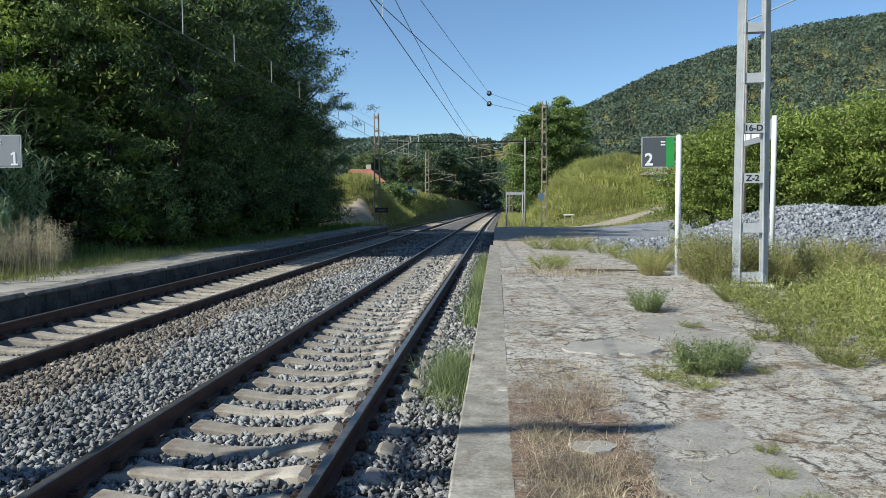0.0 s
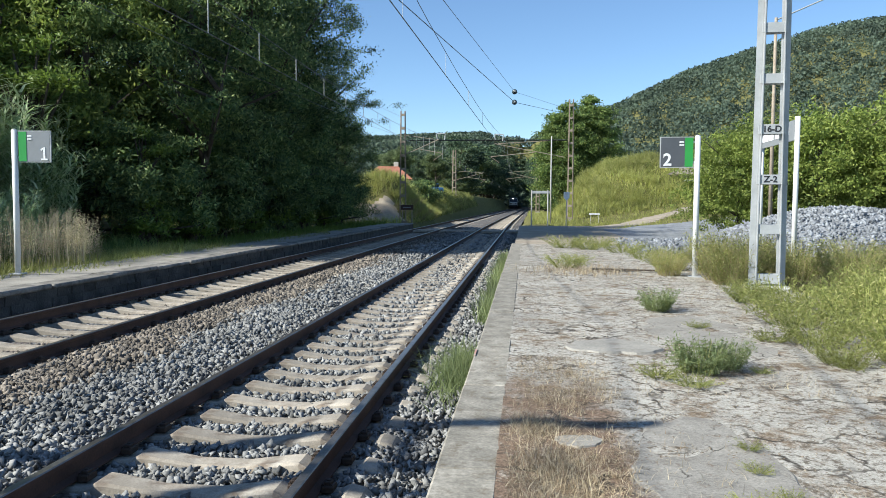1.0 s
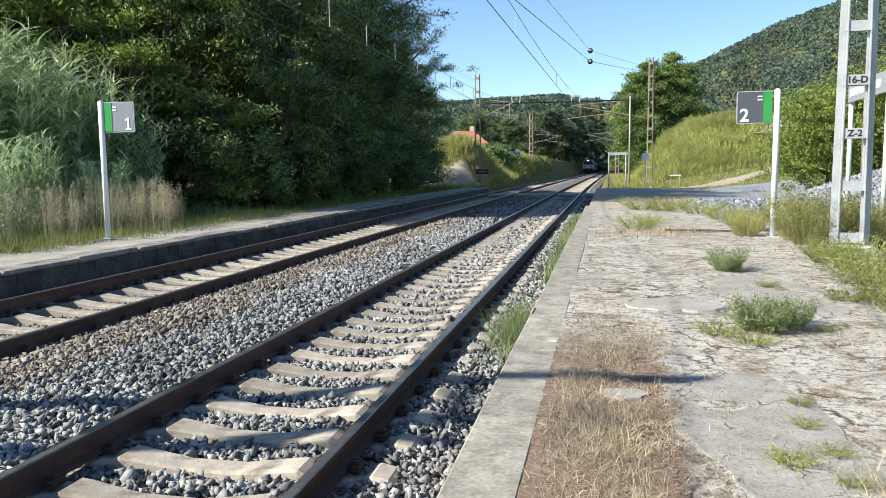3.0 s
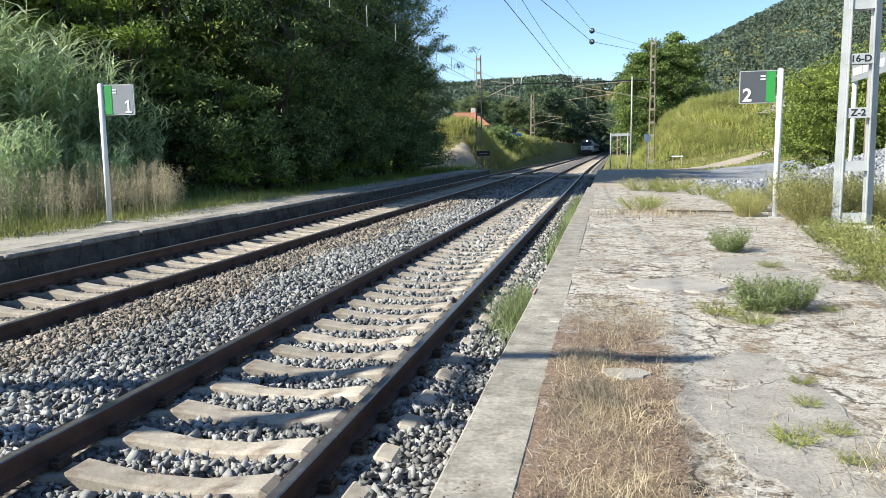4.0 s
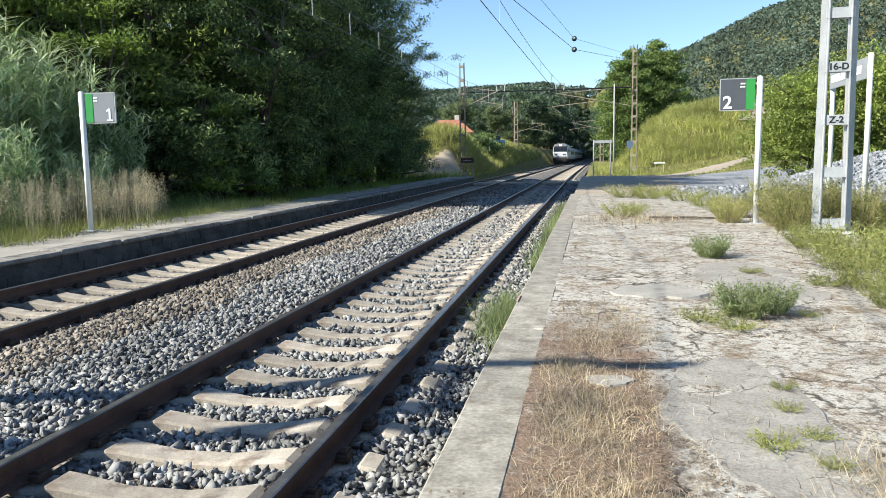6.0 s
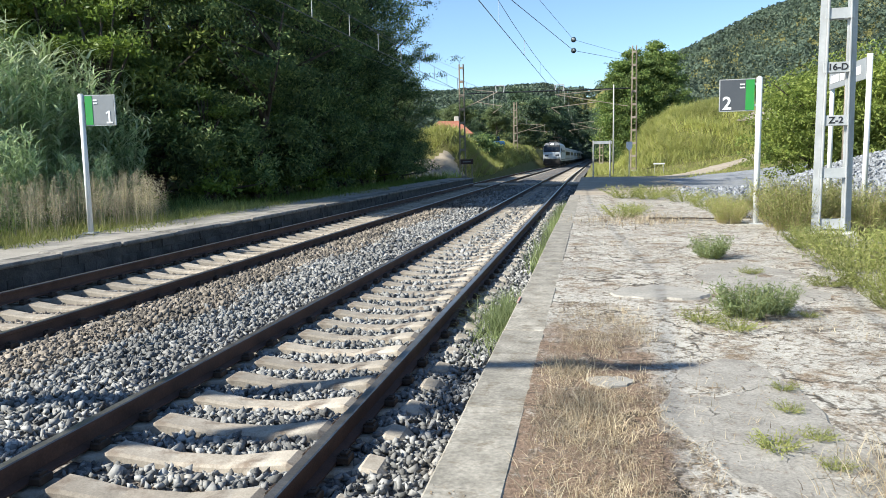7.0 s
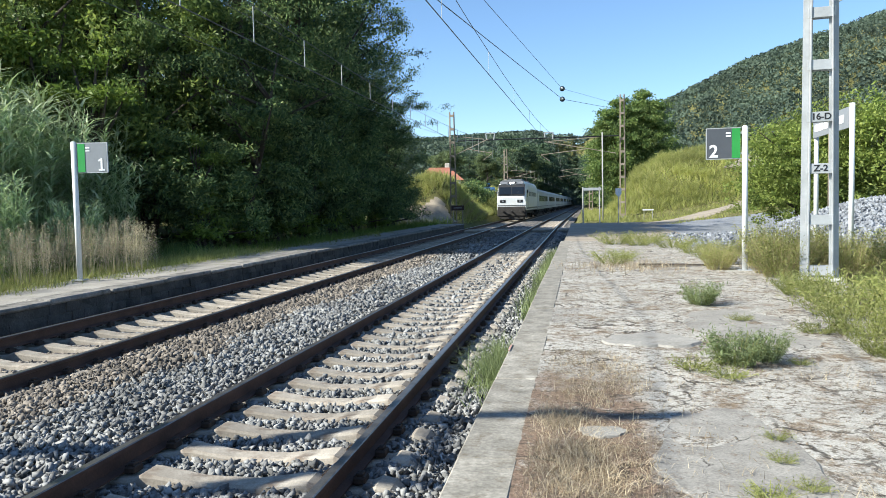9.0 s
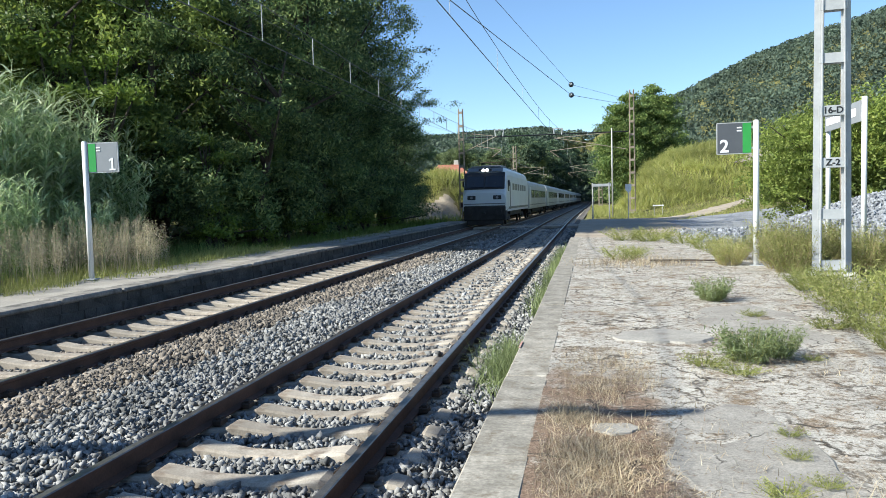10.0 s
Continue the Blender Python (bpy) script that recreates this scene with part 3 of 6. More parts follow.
slab("platform_wall", EDGE + 0.03, EDGE + 0.32, -6, PLAT_END, -0.75, -0.17, M["old_wall"], plat)
y = -6.0
while y < PLAT_END:
    L = min(R.choice((1.9, 2.0, 2.05)), PLAT_END - y)
    if L > 0.2:
        c = slab("coping_block", EDGE + R.uniform(-0.006, 0.006), EDGE + 0.345, y + 0.005, y + L - 0.004, -0.168, R.uniform(-0.004, 0.006), M["coping"], plat, 0.014)
    y += L
# paved apron past the platform's end
apron = slab("apron", EDGE + 0.1, 4.2, PLAT_END + 0.02, 52, -0.5, -0.035, M["path"])
tagged(apron, "bare earth and worn asphalt apron at the platform end", "pavement", kind="structure")

LEDGE = -8.42
lplat = empty("platform", label="old low platform with a sooty stone face", category="platform", kind="structure")
slab("platform_wall", LEDGE - 0.45, LEDGE - 0.06, -6, 55, -0.75, -0.09, M["old_wall"], lplat, 0.02)
FACE = [facing_stone(i) for i in range(6)]
for row in range(3):
    y = 6.0 + 0.2 * row
    while y < 34:
        w = R.uniform(0.28, 0.6)
        ob = new("facing_stone", FACE[R.randrange(6)])
        ob.parent = lplat
        ob.matrix_basis = pose(LEDGE - 0.108 + R.uniform(-0.014, 0.012), y + w / 2, -0.53 + 0.185 * row, R.uniform(-2, 2)) @ Matrix.Diagonal((1, w * 0.97, 0.178, 1))
        y += w
y = -6.0
while y < 55:
    L = R.choice((1.6, 1.9, 2.3, 1.2))
    L = min(L, 55 - y)
    if L > 0.2:
        slab("coping_block", LEDGE - 0.5, LEDGE + R.uniform(-0.025, 0.02), y + 0.008, y + L - 0.006, -0.088, R.uniform(-0.02, 0.012), M["left_edge"], lplat, 0.025)
    y += L
slab("platform_top", LEDGE - 2.1, LEDGE - 0.505, -6, 55, -0.2, -0.02, M["left_top"], lplat)

# board crossing between the platforms
cross = empty("board_crossing", label="worn board crossing laid across both tracks", category="crossing", kind="structure")
for x0, x1 in ((-8.4, -8.1), (-7.75, -6.4), (-5.95, -3.6), (-3.2, -1.9), (-1.55, -0.75)):
    for k in range(6):
        slab("crossing_board", x0, x1, 50 + k * 0.42, 50.38 + k * 0.42, -0.5, RAIL_Z - 0.012 + R.uniform(-0.01, 0.008), M["sleeper"], cross, 0.01)


# ---- stones ----
def stones(name, xyz, sizes, material, label, category, flat=0.75):
    """Crushed stones: each a flat broken block with eight pulled corners."""
    base = np.array([(i, j, l) for i in (-1, 1) for j in (-1, 1) for l in (-1, 1)], float) * 0.5
    tri = np.array([(0, 1, 3), (0, 3, 2), (4, 6, 7), (4, 7, 5), (0, 4, 5), (0, 5, 1), (2, 3, 7), (2, 7, 6), (0, 2, 6), (0, 6, 4), (1, 5, 7), (1, 7, 3)])
    k = len(xyz)
    v = base[None] * (1 + RNG.uniform(-0.7, 0.3, (k, 8, 1))) + RNG.uniform(-0.16, 0.16, (k, 8, 3))
    v *= np.stack([RNG.uniform(0.9, 1.6, k), RNG.uniform(0.75, 1.25, k), RNG.uniform(0.45, 0.85, k)], 1)[:, None] * sizes[:, None, None]
    qv = RNG.normal(size=(k, 4)) * np.array([1.3, 0.7, 0.7, 1.3])
    qv /= np.linalg.norm(qv, axis=1)[:, None]
    w, x, y, z = qv.T
    rot = np.stack([1 - 2 * (y * y + z * z), 2 * (x * y - z * w), 2 * (x * z + y * w), 2 * (x * y + z * w), 1 - 2 * (x * x + z * z), 2 * (y * z - x * w),
                    2 * (x * z - y * w), 2 * (y * z + x * w), 1 - 2 * (x * x + y * y)], 1).reshape(k, 3, 3)
    v = np.einsum('kij,knj->kni', rot, v) + xyz[:, None]
    f = (tri[None] + 8 * np.arange(k)[:, None, None]).reshape(-1, 3)
    return tagged(raw(name, v.reshape(-1, 3), f, material), label, category, kind="stuff")


def bed_z(x):
    return np.interp(x, bx, bz)


pts = []
for y0, y1, dens, sz in ((1.5, 8, 900, 0.04), (8, 14, 560, 0.047), (14, 24, 260, 0.062), (24, 60, 60, 0.085)):
    c = int((y1 - y0) * 7.7 * dens)
    xx, yy = RNG.uniform(-8.4, -0.77, c), RNG.uniform(y0, y1, c)
    pts.append(np.stack([xx, yy, bed_z(xx) + 0.008 + RNG.uniform(-0.02, 0.035, c), sz * RNG.uniform(0.65, 1.35, c)], 1))
pts = np.concatenate(pts)
# sleepers lie clear of stone between the rails; the nearer track is the cleaner one
for cx, ph in ((NEAR_X, 3.93), (FAR_X, 4.1)):
    on = (np.abs(((pts[:, 1] - ph + SPACING / 2) % SPACING) - SPACING / 2) < 0.14) & (np.abs(pts[:, 0] - cx) < 1.05)
    drop = on & (RNG.uniform(size=len(pts)) < 0.985)
    rails = np.minimum(np.abs(pts[:, 0] - cx - 0.869), np.abs(pts[:, 0] - cx + 0.869)) < 0.1
    pts = pts[~(drop | rails)]
# the far track is older: its stones are brown and lie lower between the sleepers
far = np.abs(pts[:, 0] - FAR_X) < 0.8
pts[far, 2] -= 0.05
pts = pts[~(far & (RNG.uniform(size=len(pts)) < 0.35))]
edge = -4.85 + 0.14 * np.sin(pts[:, 1] * 0.9) + 0.09 * np.sin(pts[:, 1] * 2.3) + RNG.normal(size=len(pts)) * 0.12
old = pts[:, 0] < edge
M["ballast_old"] = surf("older brown ballast", (0.1, 0.085, 0.068), (0.24, 0.205, 0.165), 1.2, 60, 0.9, 0, 0.5, 0.004, None, 1, 0.6, True, True)
stones("ballast", pts[~old, :3], pts[~old, 3], M["ballast"], "loose grey crushed-stone ballast round the sleepers", "ballast")
stones("ballast", pts[old, :3], pts[old, 3], M["ballast_old"], "older brownish ballast round the far track", "ballast")

c = 19000
xx, yy = RNG.uniform(3.2, 24, c), RNG.uniform(23.2, 33, c)
keep = RNG.uniform(size=c) < 0.35 + 0.65 * step(xx, 5, 8)
xx, yy = xx[keep], yy[keep]
stones("gravel_heap", np.stack([xx, yy, land(xx, yy) + 0.05], 1), RNG.uniform(0.05, 0.12, len(xx)), M["heap"],
       "long heap of pale crushed stone beside the platform", "gravel heap")


# ---- plants ----
def quads(centre, size, aspect=1.0, up=0.0):
    """Leaf faces at random tilts: k centres give k rhombs."""
    k = len(centre)
    a = RNG.normal(size=(k, 3))
    a[:, 2] += up
    a /= np.linalg.norm(a, axis=1)[:, None]
    b = np.cross(a, RNG.normal(size=(k, 3)))
    b /= np.linalg.norm(b, axis=1)[:, None] + 1e-9
    s = size[:, None] if np.ndim(size) else size
    a, b = a * s, b * s * aspect
    v = np.stack([centre - a, centre + b * 0.55, centre + a, centre - b * 0.55], 1)
    return v.reshape(-1, 3)


def quad_faces(k):
    return np.arange(4 * k).reshape(k, 4)


def crown_points(clumps, per, rx, ry, rz, zc, spread, lumps=7, loose=1.0, fine=8):
    """Boughs on a lumpy crown, each a flat heap of clumps, then leaves round each clump."""
    lob = RNG.normal(size=(lumps, 3))
    lob /= np.linalg.norm(lob, axis=1)[:, None]
    nb = max(8, clumps // fine)
    d = RNG.normal(size=(nb, 3))
    d /= np.linalg.norm(d, axis=1)[:, None]
    bulge = 0.7 + 0.34 * np.max(np.clip(d @ lob.T, 0, 1) ** 3, axis=1)
    r = RNG.uniform(0.3, 1, nb) ** 0.5 * bulge
    boughs = d * r[:, None] * np.array([rx, ry, rz]) + np.array([0, 0, zc])
    reach = RNG.uniform(0.55, 1.25, nb) * 0.24 * loose * min(rx, rz)
    pick = RNG.integers(0, nb, clumps)
    c = boughs[pick] + RNG.normal(size=(clumps, 3)) * reach[pick][:, None] * np.array([0.8, 0.8, 0.42])
    k = RNG.poisson(per, len(c)) + 3
    pts = np.repeat(c, k, 0) + RNG.normal(size=(k.sum(), 3)) * spread * 0.72 * np.array([1, 1, 0.5])
    return c, pts


def make_tree(name, h, rx, ry, base, leaf, size, material, clumps, per, label, category="tree", lean=0.0, conic=0.0, spread=0.6, loose=1.0, fine=8):
    """A tapered trunk, limbs that reach into the crown, and a crown of leaf sprays."""
    t = empty(name, label=label, category=category)
    rz = (h - base) / 2
    c, pts = crown_points(clumps, per, rx, ry, rz, base + rz, spread, loose=loose, fine=fine)
    if conic:
        for arr in (c, pts):
            u = np.clip((arr[:, 2] - base) / (h - base), 0, 1)
            arr[:, :2] *= (1 + conic * (0.5 - u))[:, None]
    bm = B()
    r0 = 0.018 * h + 0.05
    p, z, prev = Vector((0, 0, -0.4)), 0, None
    k = 6
    for i in range(k):
        nxt = Vector((lean * (i + 1) / k + R.uniform(-0.15, 0.15), R.uniform(-0.15, 0.15), h * 0.85 * (i + 1) / k))
        rod(bm, p, nxt, r0 * (1 - i / k * 0.9), 8, r0 * (1 - (i + 1) / k * 0.9))
        p = nxt
    for i in range(12):
        e = c[R.randrange(len(c))]
        z = min(e[2] * R.uniform(0.45, 0.8), h * 0.8)
        a = Vector((lean * z / (h * 0.85), 0, z))
        rod(bm, a, Vector(e), r0 * 0.35, 5, 0.02)
    part("trunk", bm, M["bark"], t, smooth=True)
    raw("crown", quads(pts, size * RNG.uniform(0.6, 1.3, len(pts)), leaf), quad_faces(len(pts)), material, t)
    return t


def put(tree, spots):
    """The first spot takes the tree itself, the others copies."""
    for i, (x, y, s, rz) in enumerate(spots):
        m = pose(x, y, float(land(x, y)), 0, 0, rz)
        if i == 0:
            tree.matrix_basis = m @ Matrix.Scale(s, 4)
        else:
            ob = copy_thing(tree, m)
            ob.scale = (s, s, s)


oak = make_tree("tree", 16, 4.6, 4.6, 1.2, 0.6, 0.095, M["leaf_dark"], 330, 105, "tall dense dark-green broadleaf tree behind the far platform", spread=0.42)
oak["group"] = "trees behind the far platform"
put(oak, [(-13.6, 52.5, 0.58, 65), (-13.9, 30, 1.05, 15), (-13.7, 36, 1.12, 105), (-13.5, 42, 0.92, 285), (-15.8, 48.5, 0.82, 20), (-16.4, 53.5, 0.66, 250), (-20, 50, 0.9, 130), (-15.6, 33.5, 1.08, 80), (-15.2, 41, 1.05, 150), (-13.6, 48.0, 0.72, 220), (-19.5, 28.5, 1.2, 40), (-19, 36.5, 1.28, 300), (-18.5, 44, 1.05, 190), (-24, 33, 1.3, 120)])
alder = make_tree("tree", 14, 3.8, 3.8, 0.8, 0.6, 0.095, M["leaf_mid"], 290, 95, "leafy green tree at the wood's edge", lean=0.8, spread=0.4)
alder["group"] = "trees behind the far platform"
put(alder, [(-22, 24, 0.95, 10), (-16.8, 25.5, 1.0, 75), (-19.2, 23.8, 1.0, 310), (-14.6, 27.4, 0.8, 190), (-27, 31, 1.1, 130), (-29, 40, 1.2, 200), (-33, 34, 1.2, 330), (-26, 46, 1.0, 80), (-20, 52, 0.7, 10), (-36, 27, 1.0, 60)])
# like the alders, in brighter leaves: sunlight put into their colour
sunny = make_tree("tree", 11, 3.0, 3.0, 1.0, 0.6, 0.1, M["leaf_vine"], 200, 80, "yellow-green tree behind the canes, sunlight in its leaf colour", spread=0.42)
sunny["group"] = "trees behind the far platform"
put(sunny, [(-15.4, 24.8, 1.1, 200), (-18.3, 25.8, 1.3, 260), (-21.5, 24.6, 1.2, 310), (-20.0, 22.6, 0.85, 0), (-23.5, 21.0, 1.0, 100), (-25.5, 25.5, 1.15, 220), (-28, 20, 1.0, 30)])
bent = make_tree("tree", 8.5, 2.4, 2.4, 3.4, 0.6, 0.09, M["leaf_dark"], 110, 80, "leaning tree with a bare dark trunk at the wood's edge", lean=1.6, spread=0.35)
put(bent, [(-12.5, 26.6, 1.0, 0), (-12.9, 38.5, 1.05, 200)])
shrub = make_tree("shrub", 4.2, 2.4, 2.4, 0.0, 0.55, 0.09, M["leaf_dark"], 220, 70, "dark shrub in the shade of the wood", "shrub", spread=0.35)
shrub["group"] = "shrubs at the wood's edge"
put(shrub, [(-17.5, 27, 1.5, 10), (-16.0, 31, 1.5, 140), (-15.4, 36, 1.5, 220), (-15.0, 41, 1.5, 300), (-15.2, 46, 1.3, 30), (-21, 29, 1.8, 75), (-19, 34, 1.8, 190), (-14.6, 24.2, 1.1, 33), (-12.6, 50, 0.9, 75), (-13.4, 53.5, 0.8, 15), (-13.2, 25, 1.0, 50), (-13.0, 29, 1.05, 120), (-12.8, 33, 1.1, 200), (-12.6, 37.5, 1.0, 290), (-12.5, 42, 1.1, 20), (-12.2, 46, 0.9, 70), (-19.5, 24, 1.2, 160), (-22, 25, 1.4, 100)])
fresh = make_tree("shrub", 2.6, 1.2, 1.2, 0.2, 0.6, 0.13, M["leaf_bright"], 40, 36, "bright yellow-green shrub with sunlight in its leaf colour", "shrub", spread=0.3)
put(fresh, [(-11.8, 38.0, 0.75, 65), (-11.8, 42.5, 0.6, 155), (-12.0, 46.5, 0.7, 245), (-11.9, 26.4, 0.55, 335), (-12.6, 24.2, 0.7, 15), (-12.0, 35.0, 0.8, 0), (-12.0, 31.5, 0.5, 100), (-12.2, 29.0, 0.7, 40)])
# small trees added for the wood's sunlit sprays, lit by leaf colour
young = make_tree("spray_tree", 6.2, 1.3, 1.3, 1.6, 0.6, 0.09, M["leaf_bright"], 44, 55, "slender tree added for the wood's sunlit yellow-green sprays", spread=0.32)
put(young, [(-12.3, 33.0, 0.6, 15), (-12.9, 24.0, 0.7, 90), (-15.8, 22.8, 1.2, 200), (-18.2, 23.4, 1.5, 20), (-12.6, 27.2, 0.7, 130)])

# trees round the line farther on
lime = make_tree("tree", 17, 3.9, 3.9, 1.0, 0.7, 0.19, M["leaf_mid"], 900, 52, "tall rounded leafy tree above the grassy mound", spread=0.55, conic=0.55, fine=3)
put(lime, [(4.6, 105, 0.95, 0), (8.8, 107, 1.0, 120)])
cut = make_tree("tree", 15, 5, 5, 0.2, 0.7, 0.27, M["leaf_cut"], 300, 62, "leafy tree at the side of the cutting", spread=0.75)
cut["group"] = "trees along the cutting"
put(cut, [(-16, 168, 0.62, 0), (-19, 150, 0.62, 60), (-24, 135, 0.55, 130), (-32, 128, 0.5, 200), (-15, 205, 1.0, 20), (-36, 140, 0.6, 90), (-27, 165, 0.65, 45),
          (4.5, 150, 0.75, 10), (7, 130, 0.65, 250), (-44, 160, 0.9, 30), (-20, 118, 0.5, 77), (-15.5, 128, 0.5, 12)])
holm = make_tree("tree", 16, 5.5, 5.5, 0.0, 0.7, 0.3, M["leaf_deep"], 300, 60, "dark tree closing the view down the line", spread=0.75)
holm["group"] = "trees along the cutting"
put(holm, [(4.2, 172, 0.75, 100), (5.5, 208, 0.9, 190), (-20.5, 142, 0.5, 33), (-20.5, 156, 0.5, 99), (-16.5, 190, 0.95, 0), (-15.5, 212, 1.0, 40), (-15.0, 222, 1.0, 130), (-14.6, 241, 1.1, 20), (-14.6, 261, 1.15, 110), (-14.4, 286, 1.2, 230), (-14.2, 317, 1.3, 330), (-14.0, 232, 1.05, 210), (5.5, 232, 1.0, 55), (-13.2, 250, 1.1, 70),
           (4.6, 252, 1.05, 140), (-13.0, 272, 1.15, 170), (4.4, 276, 1.1, 300), (-12.6, 300, 1.2, 10), (4.6, 302, 1.2, 80), (-12.4, 335, 1.25, 120), (4.8, 335, 1.25, 250), (-12.0, 375, 1.3, 200), (5.2, 375, 1.3, 20),
           (-12.0, 420, 1.4, 90), (5.6, 420, 1.4, 340), (-22, 262, 1.3, 15), (14, 262, 1.2, 66), (-11.6, 470, 1.5, 30), (6.2, 470, 1.5, 160), (-9.4, 655, 2.0, 0), (-2.5, 652, 2.0, 70), (5, 655, 2.0, 140)])
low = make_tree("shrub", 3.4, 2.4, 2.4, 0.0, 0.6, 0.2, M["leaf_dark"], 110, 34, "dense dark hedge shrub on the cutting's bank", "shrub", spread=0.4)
put(low, [(-12.5, 86, 0.9, 0), (-12.9, 90, 0.9, 60), (-13.2, 94, 0.85, 110), (-14.2, 88, 0.9, 200), (3.6, 118, 0.9, 40), (3.2, 128, 1.0, 150)])

# hedge of climbing leaves behind the gravel heap
vine = make_tree("hedge_tree", 7.0, 3.3, 3.0, 0.0, 0.7, 0.1, M["leaf_vine"], 640, 46, "broad vine-covered bush with yellow-green leaves", "bush", spread=0.36, fine=3)
vine["group"] = "bushes behind the gravel heap"
put(vine, [(9.8, 37, 0.8, 0), (13.2, 36.5, 0.95, 80), (16.8, 35.5, 1.02, 170), (20.6, 34.5, 1.05, 250), (24.5, 33.5, 1.1, 30), (12.2, 41, 0.95, 130), (18.5, 40, 1.1, 300), (28.5, 33, 1.1, 210), (23, 39, 1.2, 90)])


def strips(roots, height, lean, width, bend=0.5, seg=2):
    """Blades: bent strips that start at the roots."""
    k = len(roots)
    ang = RNG.uniform(0, 2 * np.pi, k)
    d = np.stack([np.cos(ang), np.sin(ang), np.zeros(k)], 1)
    side = np.stack([-np.sin(ang), np.cos(ang), np.zeros(k)], 1)
    tw = RNG.uniform(0, 2 * np.pi, k)
    side = np.stack([np.cos(tw), np.sin(tw), np.zeros(k)], 1)
    v = np.zeros((k, 2 * (seg + 1), 3))
    for i in range(seg + 1):
        u = i / seg
        c = roots + d * (lean * height * (u ** (1 + bend)))[:, None]
        c[:, 2] += height * (u - 0.35 * lean * u * u)
        w = (width * (1 - 0.88 * u))[:, None] if np.ndim(width) else width * (1 - 0.88 * u)
        v[:, 2 * i], v[:, 2 * i + 1] = c - side * w, c + side * w
    f = np.array([(2 * i, 2 * i + 1, 2 * i + 3, 2 * i + 2) for i in range(seg)])
    faces = (f[None] + (2 * (seg + 1) * np.arange(k))[:, None, None]).reshape(-1, 4)
    return v.reshape(-1, 3), faces


def grass(name, xx, yy, hmin, hmax, width, material, label, lean=0.5, z=None, seg=2):
    roots = np.stack([xx, yy, (land(xx, yy) if z is None else np.full(len(xx), z)) - 0.02], 1)
    k = len(xx)
    v, f = strips(roots, RNG.uniform(hmin, hmax, k), RNG.uniform(0.1, 2 * lean, k), width * RNG.uniform(0.6, 1.3, k), seg=seg)
    return tagged(raw(name, v, f, material), label, "grass", kind="stuff")


# tall grass on the mounds
c = 60000
xx, yy = RNG.uniform(1.4, 20, c), RNG.uniform(54, 104, c)
ok = (land(xx, yy) > 0.35 + 1.5 * step(xx, 4, 16) * 0.9) & ~path_mask(xx, yy) & (RNG.uniform(size=c) < np.clip(1.5 - (yy - 54) / 50, 0.25, 1))
grass("tall_grass", xx[ok], yy[ok], 0.35, 1.0, 0.03, M["tall_grass"], "tall yellow-green grass on the mound", 0.65)
c = 42000
xx, yy = RNG.uniform(-20, -9.0, c), RNG.uniform(54.5, 110, c)
ok = (xx < -9.4 - 0.12 * np.clip(yy - 75, 0, 10) / 3) & ((yy > 60 + 0.6 * np.sin(xx * 2.1)) | (yy < 55.8)) & (RNG.uniform(size=c) < np.clip(1.4 - (yy - 54) / 60, 0.3, 1))
grass("tall_grass", xx[ok], yy[ok], 0.4, 1.0, 0.035, M["tall_grass"], "dry yellow grass on the bank", 0.65)


# ---- weeds, canes and dry grass ----
def plant(name, stems, leaves, label, category, stem_mat, leaf_material):
    t = empty(name, label=label, category=category)
    raw("stalk", *stems, stem_mat, t)
    raw("foliage", *leaves, leaf_material, t)
    return t


def weed(name, r, h, k, leaf, lm, sm, label, category="weed", per=10, lean=0.5, aspect=0.5):
    """A clump of bent stems with small leaves set along them."""
    a, rr = RNG.uniform(0, 2 * np.pi, k), r * 0.45 * np.sqrt(RNG.uniform(0, 1, k))
    roots = np.stack([rr * np.cos(a), rr * np.sin(a), np.full(k, -0.02)], 1)
    hh = h * RNG.uniform(0.45, 1.0, k)
    tip = roots + np.stack([np.cos(a) * r * lean * RNG.uniform(0.3, 1.3, k), np.sin(a) * r * lean * RNG.uniform(0.3, 1.3, k), hh], 1)
    side = RNG.normal(size=(k, 3)) * 0.0028
    v = np.stack([roots - side, roots + side, tip + side * 0.4, tip - side * 0.4], 1).reshape(-1, 3)
    u = RNG.uniform(0.12, 1.05, (k, per))
    p = roots[:, None] + (tip - roots)[:, None] * u[:, :, None] ** np.array([1.0, 1.0, 0.9]) + RNG.normal(size=(k, per, 3)) * leaf * 0.9
    p = p.reshape(-1, 3)
    p[:, 2] = np.maximum(p[:, 2], leaf * 0.3)
    return plant(name, (v, quad_faces(k)), (quads(p, leaf * RNG.uniform(0.5, 1.3, len(p)), aspect), quad_faces(len(p))), label, category, sm, lm)


def spread(ob, spots, z=0.0):
    for i, (x, y, s, rz) in enumerate(spots):
        m = pose(x, y, z if z is not None else float(land(x, y)), 0, 0, rz)
        if i == 0:
            ob.matrix_basis = m @ Matrix.Scale(s, 4)
        else:
            c = copy_thing(ob, m)
            c.scale = (s, s, s)


